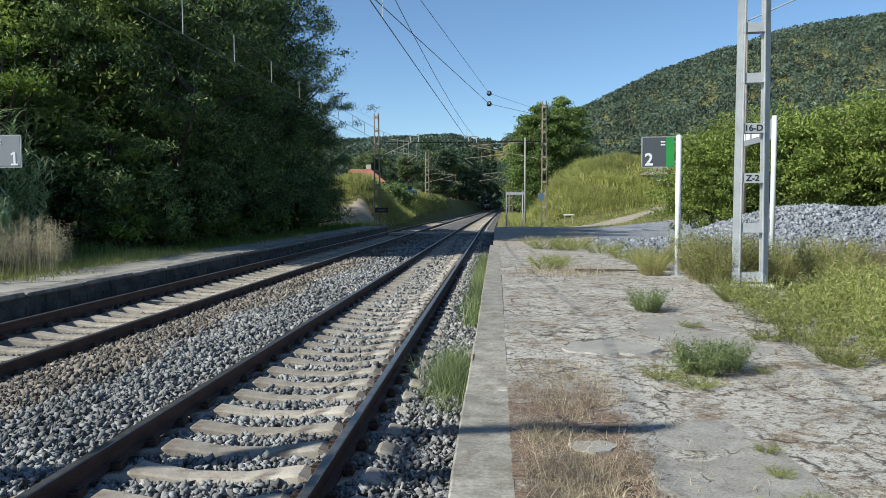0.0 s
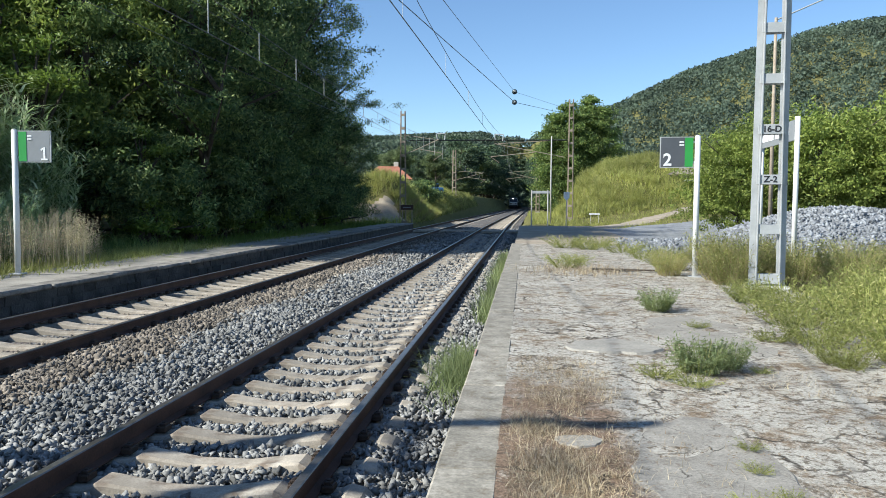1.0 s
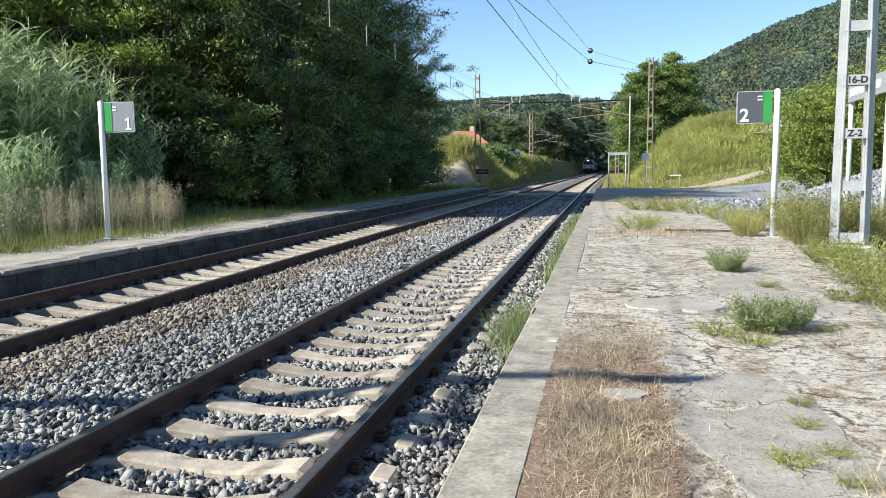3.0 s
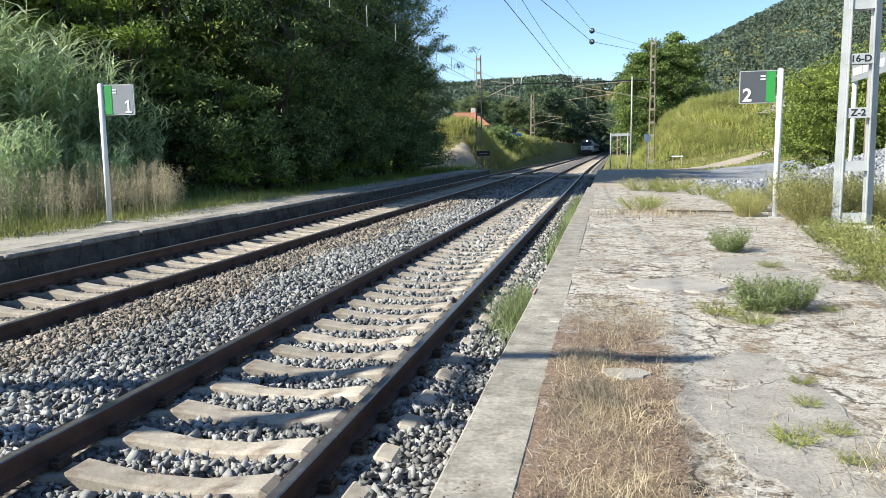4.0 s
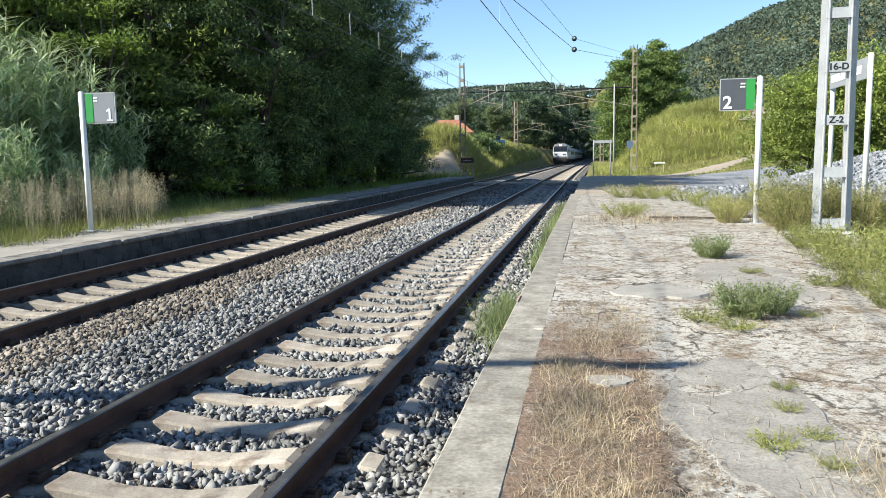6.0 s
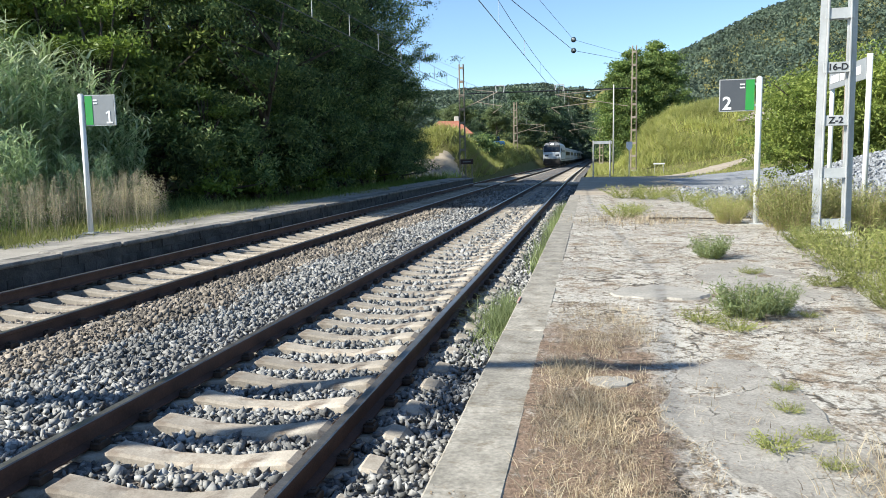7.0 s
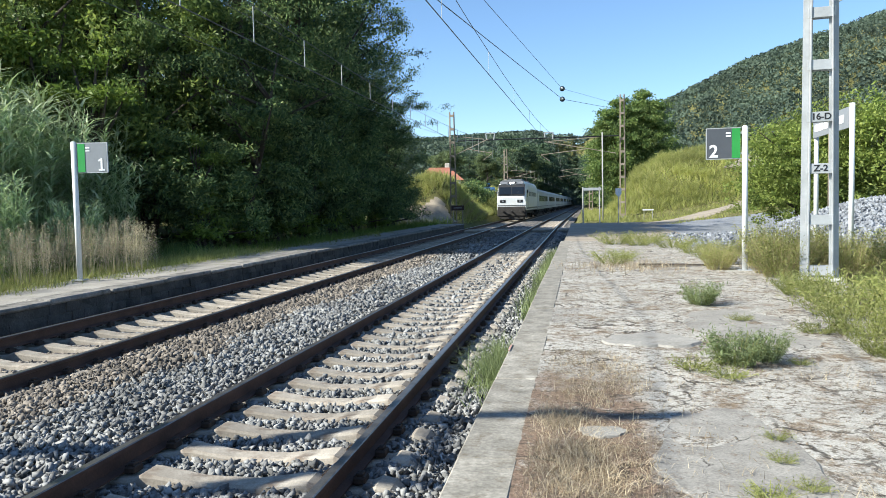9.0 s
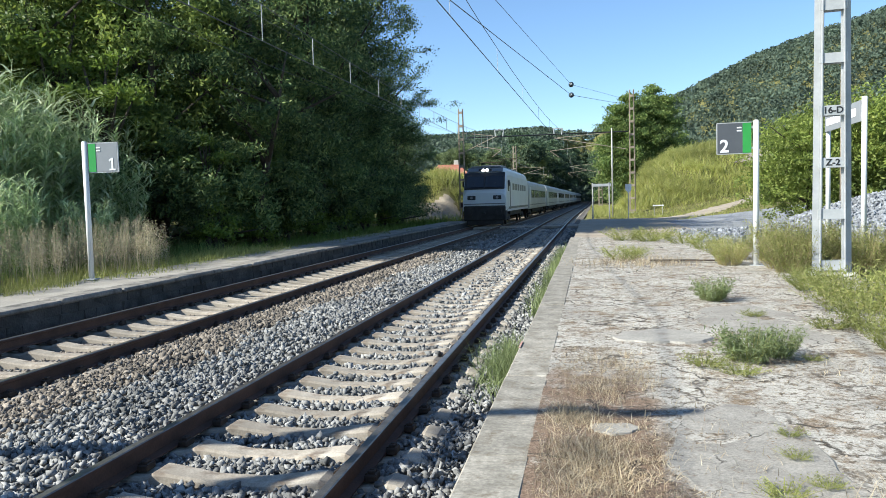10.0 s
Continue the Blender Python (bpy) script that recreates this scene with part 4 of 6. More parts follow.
# leafy weeds rooted in the cracks of the platform
w1 = weed("weed_clump", 0.5, 0.5, 150, 0.04, M["weed_cool"], M["weed"], "leafy grey-green weed clump rooted in a platform crack", per=15, lean=0.5, aspect=0.36)
spread(w1, [(1.22, 6.75, 0.6, 0), (1.5, 6.95, 0.52, 90), (1.52, 10.6, 0.62, 200)])
w2 = weed("weed_tuft", 0.3, 0.16, 60, 0.02, M["weed"], M["weed"], "low yellow-green weed tuft in the cracked paving", per=10, lean=0.7)
spread(w2, [(0.85, 6.55, 0.7, 0), (1.07, 6.25, 0.6, 50), (0.8, 3.75, 0.45, 120), (0.98, 4.3, 0.3, 10), (2.35, 8.4, 0.8, 70), (1.02, 3.9, 0.32, 30), (1.0, 3.55, 0.3, 210), (1.05, 4.7, 0.3, 260),
            (1.75, 6.8, 0.35, 170), (1.75, 9.2, 0.5, 20), (2.6, 7.1, 0.6, 130)])
# big weeds along the platform's back edge
w3 = weed("weed_clump", 0.75, 0.55, 150, 0.03, M["weed"], M["weed"], "bright straggling weed clump along the platform's back edge", per=15, lean=0.6)
w3["group"] = "weeds along the platform's back edge"
spread(w3, [(2.75, 8.3, 0.7, 15), (2.95, 9.6, 0.8, 75), (3.2, 10.8, 0.85, 135), (3.05, 11.7, 0.6, 195), (2.6, 7.3, 0.5, 255), (3.55, 9.0, 1.0, 0), (4.1, 10.2, 1.05, 60), (4.3, 11.6, 0.6, 130), (4.7, 9.0, 1.15, 200), (4.9, 11.4, 1.1, 250), (3.3, 7.4, 0.9, 10), (4.2, 7.7, 1.1, 100), (3.7, 6.2, 0.9, 310),
            (5.6, 10.0, 1.1, 20), (5.6, 12.4, 1.1, 80), (3.3, 12.6, 0.45, 170), (2.95, 6.3, 0.6, 220), (4.6, 6.5, 1.1, 280), (6.4, 11.4, 1.1, 150), (5.2, 13.0, 0.7, 90), (2.75, 5.2, 0.6, 33), (3.3, 5.0, 0.8, 213)])
w4 = weed("weed_bush", 0.8, 0.95, 280, 0.028, M["weed"], M["dry_weed"], "olive bushy weed turning brown round a post", "weed", per=15, lean=0.5)
w4["group"] = "bushy weeds round the posts"
spread(w4, [(3.45, 14.3, 0.8, 35), (3.75, 14.9, 0.95, 125), (3.55, 15.0, 1.0, 0), (2.65, 15.9, 0.62, 140), (4.05, 15.6, 1.0, 80), (4.9, 15.2, 0.85, 200), (5.6, 14.6, 0.85, 20), (3.0, 17.2, 0.6, 280), (6.3, 15.8, 0.9, 110), (3.7, 16.8, 0.8, 40), (5.2, 17.0, 0.8, 250)])
w5 = weed("dry_weed", 0.8, 0.75, 150, 0.026, M["dry_weed"], M["dry_weed"], "dry brown weeds on the rough ground", "weed", per=12, lean=0.5)
w5["group"] = "dry weeds on the rough ground"
spread(w5, [(6.5 + 1.25 * i + 0.3 * math.sin(5 * i), 17.4 + 2.4 * ((i * 7) % 5) / 4, 0.75 + 0.3 * ((i * 3) % 4) / 3, 47 * i) for i in range(14)], None)
w6 = weed("weed_clump", 0.55, 0.32, 90, 0.026, M["weed"], M["weed"], "low green weeds at the far end of the platform", per=12, lean=0.7)
spread(w6, [(1.1, 25.4, 1.4, 0), (1.7, 24.6, 1.2, 70), (0.65, 17.4, 1.0, 100), (2.2, 26.0, 1.3, 10), (0.95, 19.0, 0.8, 50), (2.7, 23.2, 1.3, 140), (2.9, 20.8, 1.1, 190), (3.0, 18.6, 1.0, 250)])

# grass at the foot of the platform edge
c = 1700
xx, yy = RNG.normal(-1.0, 0.13, c), RNG.normal(8.7, 0.5, c)
grass("verge_grass", xx, yy, 0.12, 0.5, 0.005, M["weed_cool"], "pale green grass tuft between rail and platform", 0.75, -0.57, 3)
c = 2600
xx, yy = RNG.normal(-0.92, 0.1, c), RNG.uniform(12.5, 27, c)
grass("verge_grass", xx, yy, 0.18, 0.55, 0.009, M["weed_cool"], "straggling grass along the platform foot", 0.5, -0.57)

# straw and thatch on the paving
c = 14000
xx, yy = RNG.normal(-0.02, 0.3, c), RNG.uniform(2.3, 7.2, c)
dens = np.array([0.6 * noise.noise((a * 1.7, b * 1.3, 5)) + 0.8 * noise.noise((a * 5.5, b * 5.5, 6)) for a, b in zip(xx, yy)])
ok = (dens + RNG.uniform(-0.2, 0.2, c) > 0.06) & (xx > -0.36) & (xx < 0.4 + 0.25 * dens)
grass("dead_grass", xx[ok], yy[ok], 0.02, 0.085, 0.0024, M["straw"], "dead straw-coloured grass matted on the paving", 0.95, 0.0)
c = 12000
xx, yy = RNG.uniform(-0.35, 3.4, c), RNG.uniform(3, 20, c)
dens = np.array([noise.noise((a * 0.9, b * 0.7, 9)) for a, b in zip(xx, yy)])
ok = dens + RNG.uniform(-0.12, 0.12, c) > 0.2
grass("dead_grass", xx[ok], yy[ok], 0.02, 0.1, 0.0025, M["straw"], "thin dead grass scattered on the paving", 0.95, 0.0)
c = 700
xx, yy = RNG.normal(1.3, 0.16, c), RNG.normal(3.35, 0.2, c)
grass("dead_grass", xx, yy, 0.08, 0.24, 0.0022, M["straw"], "blond dry grass tussock at the paving's edge", 0.8, 0.0, 3)
c = 1100
xx, yy = RNG.normal(0.9, 0.6, c), RNG.normal(16.5, 0.7, c)
grass("dead_grass", xx, yy, 0.05, 0.22, 0.006, M["straw"], "rusty dead grass patch on the paving", 0.7, 0.0)
c = 9000
xx, yy = RNG.uniform(3.0, 12, c), RNG.uniform(5, 24, c)
ok = xx > 3.4 + 0.3 * np.sin(yy)
grass("rough_grass", xx[ok], yy[ok], 0.08, 0.4, 0.007, M["dry_weed"], "rough half-dry grass behind the platform", 0.6)
M["patch_grit"] = surf("brown grit", (0.16, 0.12, 0.085), (0.32, 0.27, 0.2), 3, 60, 0.95, vary=0.4, island=True)
# grit and chips of concrete
c = 5000
xx, yy = RNG.uniform(-0.3, 3.4, c), RNG.uniform(2.8, 12, c)
stones("grit", np.stack([xx, yy, paving_z(xx, yy)], 1), RNG.uniform(0.004, 0.011, c), M["patch_grit"], "loose grit and chips on the paving", "grit")


def patch(x, y, rx, ry, seed, material, label, up=0.012):
    """A thin skin of newer concrete with a ragged outline."""
    rr = random.Random(seed)
    ph = [rr.uniform(0, 6.28) for _ in range(4)]
    bm = B()
    k = 40
    ring = []
    for i in range(k):
        a = 2 * math.pi * i / k
        q = 1 + 0.13 * math.sin(2 * a + ph[0]) + 0.09 * math.sin(3 * a + ph[1]) + 0.05 * math.sin(7 * a + ph[2]) + 0.03 * math.sin(13 * a + ph[3])
        ring.append((x + rx * q * math.cos(a), y + ry * q * math.sin(a)))
    lo = [bm.verts.new((a, b, -0.02)) for a, b in ring]
    hi = [bm.verts.new((x + (a - x) * 0.94, y + (b - y) * 0.94, up)) for a, b in ring]
    bm.faces.new(hi)
    for i in range(k):
        bm.faces.new((lo[i], lo[(i + 1) % k], hi[(i + 1) % k], hi[i]))
    return part("concrete_patch", bm, material, plat, label)


M["patch"] = surf("smoother grey concrete", (0.25, 0.235, 0.205), (0.36, 0.335, 0.29), 2.2, 45, 0.92, 0, 0.5, 0.004, (0.2, 0.16, 0.12), 4, world_space=True, stain_lo=0.57)


def screed_mat():
    """Grey screed, net of fine cracks, dirt and pale scuffs."""
    m, nt, b = base_mat("grey cracked screed")
    p = place(nt, True)
    n1, n2, n3 = noise_tex(nt, p, 2.4, 8, 0.7), noise_tex(nt, p, 9, 8, 0.75), noise_tex(nt, p, 70, 4, 0.7)
    c = ramp(nt, n1, [(0.3, (0.2, 0.185, 0.16)), (0.55, (0.305, 0.285, 0.25)), (0.75, (0.39, 0.365, 0.315))])
    c = mix(nt, ramp(nt, n2, [(0.56, (0, 0, 0)), (0.66, (0.8, 0.8, 0.8))]), c, (0.17, 0.13, 0.095))
    c = mix(nt, 1.0, c, ramp(nt, n3, [(0.32, (0.68, 0.68, 0.68)), (0.68, (1.22, 1.22, 1.22))]), 'MULTIPLY')
    w = nt.nodes.new("ShaderNodeTexNoise")
    w.inputs["Scale"].default_value, w.inputs["Detail"].default_value = 4.0, 6
    nt.links.new(p, w.inputs["Vector"])
    q = nt.nodes.new("ShaderNodeVectorMath")
    q.operation = 'MULTIPLY_ADD'
    q.inputs[1].default_value = (0.35, 0.35, 0)
    nt.links.new(w.outputs["Color"], q.inputs[0])
    nt.links.new(p, q.inputs[2])
    v = nt.nodes.new("ShaderNodeTexVoronoi")
    v.feature = 'DISTANCE_TO_EDGE'
    v.inputs["Scale"].default_value = 2.6
    nt.links.new(q.outputs[0], v.inputs["Vector"])
    crack = ramp(nt, v.outputs["Distance"], [(0.0, (1, 1, 1)), (0.008, (0.6, 0.6, 0.6)), (0.016, (0, 0, 0))])
    c = mix(nt, mix(nt, ramp(nt, n1, [(0.48, (0, 0, 0)), (0.58, (1, 1, 1))]), (0, 0, 0), crack), c, (0.045, 0.038, 0.032))
    nt.links.new(c, b.inputs["Base Color"])
    b.inputs["Roughness"].default_value = 0.95
    b.inputs["Specular IOR Level"].default_value = 0.2
    bump(nt, b, n2, 0.5, 0.01)
    return m


M["screed"] = screed_mat()
patch(0.62, 7.85, 0.42, 0.42, 3, M["patch"], "smoother grey concrete patch", 0.008)
patch(0.06, 4.72, 0.13, 0.13, 8, M["patch"], "bare concrete spot in the dead grass", 0.003)
patch(0.8, 4.15, 0.47, 1.15, 5, M["screed"], "grey cracked screed worn thin at its edges", -0.007)
patch(1.75, 8.9, 0.62, 1.3, 12, M["screed"], "grey cracked screed worn thin at its edges", -0.008)

# ---- left verge: canes, seed heads, grass ----
def cane_clump():
    k = 50
    a, rr = RNG.uniform(0, 2 * np.pi, k), 0.9 * np.sqrt(RNG.uniform(0, 1, k))
    roots = np.stack([rr * np.cos(a), rr * np.sin(a), np.full(k, -0.1)], 1)
    h = RNG.uniform(2.8, 4.6, k)
    top = roots + np.stack([np.cos(a) * RNG.uniform(0.2, 1.0, k), np.sin(a) * RNG.uniform(0.2, 1.0, k), h], 1)
    s = RNG.normal(size=(k, 3)) * np.array([1, 1, 0])
    s = s / np.linalg.norm(s, axis=1)[:, None] * 0.014
    v = np.stack([roots - s, roots + s, top + s * 0.4, top - s * 0.4], 1).reshape(-1, 3)
    per = 34
    u = RNG.uniform(0.1, 1, (k, per))
    base = (roots[:, None] + (top - roots)[:, None] * u[:, :, None]).reshape(-1, 3)
    lv, lf = strips(base, RNG.uniform(0.35, 0.85, len(base)), RNG.uniform(0.8, 2.0, len(base)), 0.036 * RNG.uniform(0.6, 1.3, len(base)), 0.6, 3)
    return plant("cane_clump", (v, quad_faces(k)), (lv, lf), "tall green giant-cane clump with drooping blades", "cane", M["cane_leaf"], M["cane_leaf"])


cn = cane_clump()
cn["group"] = "canes behind the far platform"
put(cn, [(-15.6, 19.6, 1.0, 0), (-16.6, 20.6, 1.1, 60), (-15.9, 17.8, 1.0, 130), (-17.2, 18.8, 1.15, 200), (-17.0, 16.6, 1.2, 260), (-18.4, 20.2, 1.2, 20), (-17.8, 22.2, 1.2, 300), (-19.4, 18.4, 1.3, 90), (-19.8, 21.6, 1.35, 170), (-14.4, 20.9, 0.7, 220), (-18.6, 15.6, 1.3, 10), (-16.2, 22.4, 1.0, 77)])
def seed_head(k=44, r=0.42, h=1.4):
    """Upright stalks, each ending in a loose tapering plume."""
    a, rr = RNG.uniform(0, 2 * np.pi, k), r * np.sqrt(RNG.uniform(0, 1, k))
    root = np.stack([rr * np.cos(a), rr * np.sin(a), np.full(k, -0.05)], 1)
    hh = h * RNG.uniform(0.5, 1.0, k)
    tip = root + np.stack([RNG.normal(size=k) * 0.09, RNG.normal(size=k) * 0.09, hh], 1)
    side = RNG.normal(size=(k, 3)) * 0.004
    v = np.stack([root - side, root + side, tip + side * 0.5, tip - side * 0.5], 1).reshape(-1, 3)
    per = 60
    u = RNG.uniform(0.35, 1.02, (k, per)) ** 0.8
    wide = 0.075 * np.sin(np.clip((1.03 - u) / 0.68, 0, 1) * 2.4)[:, :, None]
    p = root[:, None] + (tip - root)[:, None] * u[:, :, None] + RNG.normal(size=(k, per, 3)) * (wide + 0.008) * np.array([0.8, 0.8, 0.5])
    p = p.reshape(-1, 3)
    return plant("seed_weed", (v, quad_faces(k)), (quads(p, 0.019 * RNG.uniform(0.6, 1.4, len(p)), 0.5), quad_faces(len(p))),
                 "tall dry brown seed-head weeds behind the far platform", "weed", M["seed"], M["seed"])


M["seed"] = leaf_mat("pinkish dry seed heads", [(0.26, 0.22, 0.15), (0.4, 0.35, 0.26), (0.5, 0.45, 0.34), (0.3, 0.3, 0.15)], 0.4, scale=1.2)
sd = seed_head()
sd["group"] = "dry seed-head weeds"
spread(sd, [(-11.0, 11.4, 1.0, 0), (-11.3, 12.6, 1.05, 80), (-10.9, 13.4, 0.9, 150), (-11.4, 14.2, 1.0, 220), (-10.9, 15.3, 0.95, 300), (-10.7, 16.2, 1.05, 20), (-10.8, 17.1, 0.95, 110), (-11.7, 10.6, 1.0, 190), (-11.2, 9.6, 1.0, 260), (-11.2, 16.8, 1.0, 10), (-11.6, 15.6, 1.05, 45), (-11.3, 17.8, 0.95, 95)], -0.1)
c = 11000
xx, yy = RNG.uniform(-12.2, -9.7, c), RNG.uniform(8, 24, c)
ok = (xx < -10.05 - 0.12 * np.sin(yy * 2)) | (RNG.uniform(size=c) < 0.15)
grass("verge_grass", xx[ok], yy[ok], 0.1, 0.42, 0.008, M["tall_grass"], "yellow-green grass behind the far platform", 0.6)
c = 6000
xx, yy = RNG.uniform(-16.5, -12.2, c), RNG.uniform(9, 24, c)
grass("verge_grass", xx, yy, 0.25, 0.7, 0.014, M["leaf_mid"], "rank green undergrowth before the canes", 0.6)
c = 6000
xx, yy = RNG.uniform(-12.6, -10.2, c), RNG.uniform(24, 56, c)
grass("verge_grass", xx, yy, 0.12, 0.5, 0.014, M["leaf_bright"], "green verge grass below the trees", 0.5)

# tussocks that roughen the mounds, and short grass round the dirt path
ts = weed("grass_tussock", 0.9, 1.0, 130, 0.06, M["tall_grass"], M["tall_grass"], "uneven tussock of tall yellow-green grass", "grass", per=12, lean=0.5, aspect=0.3)
ts["group"] = "tussocks on the mounds"
sp = []
while len(sp) < 70:
    x, y = R.uniform(1.8, 17), R.uniform(57, 88)
    if float(land(x, y)) > 1.2 and not path_mask(np.array([x]), np.array([y]))[0]:
        sp.append((x, y, R.uniform(0.6, 1.25), R.uniform(0, 360)))
while len(sp) < 105:
    x, y = R.uniform(-16, -9.6), R.uniform(60.5, 84)
    sp.append((x, y, R.uniform(0.5, 1.1), R.uniform(0, 360)))
spread(ts, sp, None)
c = 26000
xx, yy = RNG.uniform(1.5, 24, c), RNG.uniform(33, 66, c)
ok = ~path_mask(xx, yy) & ((yy > 46 + 0.9 * (xx - 4) + 0.6 * np.sin(xx * 2)) | ((xx > 15) & (yy > 34))) & ~((xx < 4.3) & (yy < 52.2))
grass("rough_grass", xx[ok], yy[ok], 0.08, 0.42, 0.022, M["tall_grass"], "short yellowing grass round the dirt path", 0.6)
c = 16000
xx, yy = RNG.uniform(-16, -9.2, c), RNG.uniform(80, 150, c)
ok = xx < -9.6
grass("rough_grass", xx[ok], yy[ok], 0.2, 0.7, 0.04, M["weed"], "green grass on the cutting's bank", 0.6)
c = 12000
xx, yy = RNG.uniform(-0.6, 4, c), RNG.uniform(58, 130, c)
ok = xx > 0.25
grass("rough_grass", xx[ok], yy[ok], 0.15, 0.6, 0.03, M["tall_grass"], "yellow grass beside the line", 0.6)

db = weed("dry_weed", 0.8, 0.8, 120, 0.05, M["dry_weed"], M["dry_weed"], "dry brown weeds on the flank of the bank", "weed", per=12, lean=0.5, aspect=0.3)
db["group"] = "dry weeds on the bank"
spread(db, [(-9.5 - 0.16 * ((i * 5) % 7), 58.5 + 1.2 * i, 0.6 + 0.1 * ((i * 3) % 4), 71 * i) for i in range(16)], None)
mk = empty("marker_board", pose(4.9, 57.5, float(land(4.9, 57.5)) + 0.05), label="small white board low in the tall grass", category="sign")
part("board", box(B(), (0, -0.03, 0.75), (0.8, 0.03, 0.1), 0.008), M["sign_white"], mk)
for x in (-0.3, 0.3):
    part("stake", rod(B(), (x, 0, -0.2), (x, 0, 0.78), 0.02, 6), M["pole_grey"], mk)

# brown litter lying flat on the paving
c, c2 = 30000, 16000
xx, yy = RNG.uniform(-0.72, 3.5, c + c2), 2.8 + 13 * RNG.uniform(0, 1, c + c2) ** 1.4
xx[c:], yy[c:] = RNG.normal(0.0, 0.24, c2), RNG.uniform(2.3, 7.3, c2)
c += c2
dens = np.array([noise.noise((a * 1.1, b * 0.9, 21)) + 0.5 * noise.noise((a * 4, b * 4, 2)) for a, b in zip(xx, yy)])
ok = dens + RNG.uniform(-0.25, 0.25, c) > np.where(xx < -0.34, 0.6, -0.02)
lie = np.where(xx[ok] < -0.4, 0.004, paving_z(xx[ok], yy[ok])) + 0.003
pt = np.stack([xx[ok], yy[ok], lie], 1)
ql = quads(pt, RNG.uniform(0.004, 0.014, len(pt)), 0.8)
base = np.repeat(lie, 4)
ql[:, 2] = base + (ql[:, 2] - base) * 0.25
M["litter"] = leaf_mat("brown litter", [(0.17, 0.125, 0.085), (0.25, 0.19, 0.13), (0.36, 0.29, 0.21), (0.13, 0.1, 0.07)], 0.1, 0.9, 2)
tagged(raw("litter", ql, quad_faces(len(pt)), M["litter"]), "brown dead leaves and litter on the paving", "litter", kind="stuff")

M["red_paint"] = surf("faded red paint", (0.36, 0.16, 0.12), (0.48, 0.3, 0.24), 14, 50, 0.8, stain=(0.36, 0.33, 0.28), stain_scale=12)
part("paint_mark", box(B(), (EDGE + 0.012, 7.3, 0.0085), (0.018, 0.3, 0.004)), M["red_paint"], plat, "faded red paint mark on the coping")
pk = empty("broken_plank", pose(1.95, 16.6, 0.03, 0, 0, 82), label="weathered broken plank lying on the paving", category="plank")
part("board", box(box(B(), (0, 0, 0), (0.1, 1.6, 0.03), 0.006), (0.09, 0.25, 0.005), (0.07, 0.9, 0.025), 0.005, Euler((0, 0, 0.06)).to_matrix()), M["bark"], pk)
# drooping cane leaves that hang over the verge
dp = cane_clump()
dp["label"] = "low cane shoots arching over the verge"
put(dp, [(-12.6, 12.3, 0.42, 0), (-13.2, 14.0, 0.5, 120), (-12.9, 17.6, 0.42, 200), (-13.8, 15.8, 0.55, 60), (-13.0, 10.6, 0.45, 300)])

c = 5200
xx = -10.6 + 1.5 * RNG.uniform(0, 1, c) ** 1.8
yy = RNG.uniform(8, 40, c)
ok = np.array([noise.noise((a * 1.5, b * 0.6, 31)) > -0.05 + 0.3 * (a + 10.2) for a, b in zip(xx, yy)])
grass("verge_grass", xx[ok], yy[ok], 0.04, 0.22, 0.008, M["weed"], "grass creeping over the far platform", 0.7, -0.01)

# long pale blades swept flat beside the coping, thick in two tufts
c = 3200
xx = np.concatenate([RNG.normal(-0.12, 0.13, c), RNG.normal(-0.22, 0.1, c // 2), RNG.normal(0.0, 0.2, c // 2)])
yy = np.concatenate([RNG.normal(4.1, 0.35, c), RNG.normal(4.95, 0.12, c // 2), RNG.normal(3.0, 0.3, c // 2)])
ok = xx > -0.38
grass("dead_grass", xx[ok], yy[ok], 0.03, 0.12, 0.0021, M["straw"], "pale matted straw tufts beside the coping", 1.1, 0.0, 3)

# ---- far woods on the hills ----
def woods():
    c = 15500
    xx, yy = RNG.uniform(-260, 480, c), RNG.uniform(235, 735, c)
    ok = (np.abs(xx - 0.1 * yy) < yy * 0.85) & ~((xx < 12) & (xx > -55) & (yy < 440) & (yy < 300 + 0))
    xx, yy = xx[ok], yy[ok]
    k = len(xx)
    s = RNG.uniform(2.4, 5.0, k)
    zz = land(xx, yy) + s * 0.6
    per = 34
    d = RNG.normal(size=(k, per, 3))
    d /= np.linalg.norm(d, axis=2)[:, :, None]
    d[:, :, 2] = np.abs(d[:, :, 2]) * 1.25 - 0.25
    pts = np.stack([xx, yy, zz], 1)[:, None] + d * (s * 0.85)[:, None, None] * np.array([1, 1, 1.15])
    pts = pts.reshape(-1, 3)
    sz = np.repeat(s, per) * RNG.uniform(0.13, 0.32, len(pts))
    tagged(raw("far_woods", quads(pts, sz, 0.9), quad_faces(len(pts)), M["leaf_far"]), "dense dark-green pine woods on the far hillside", "woods", kind="stuff")


woods()


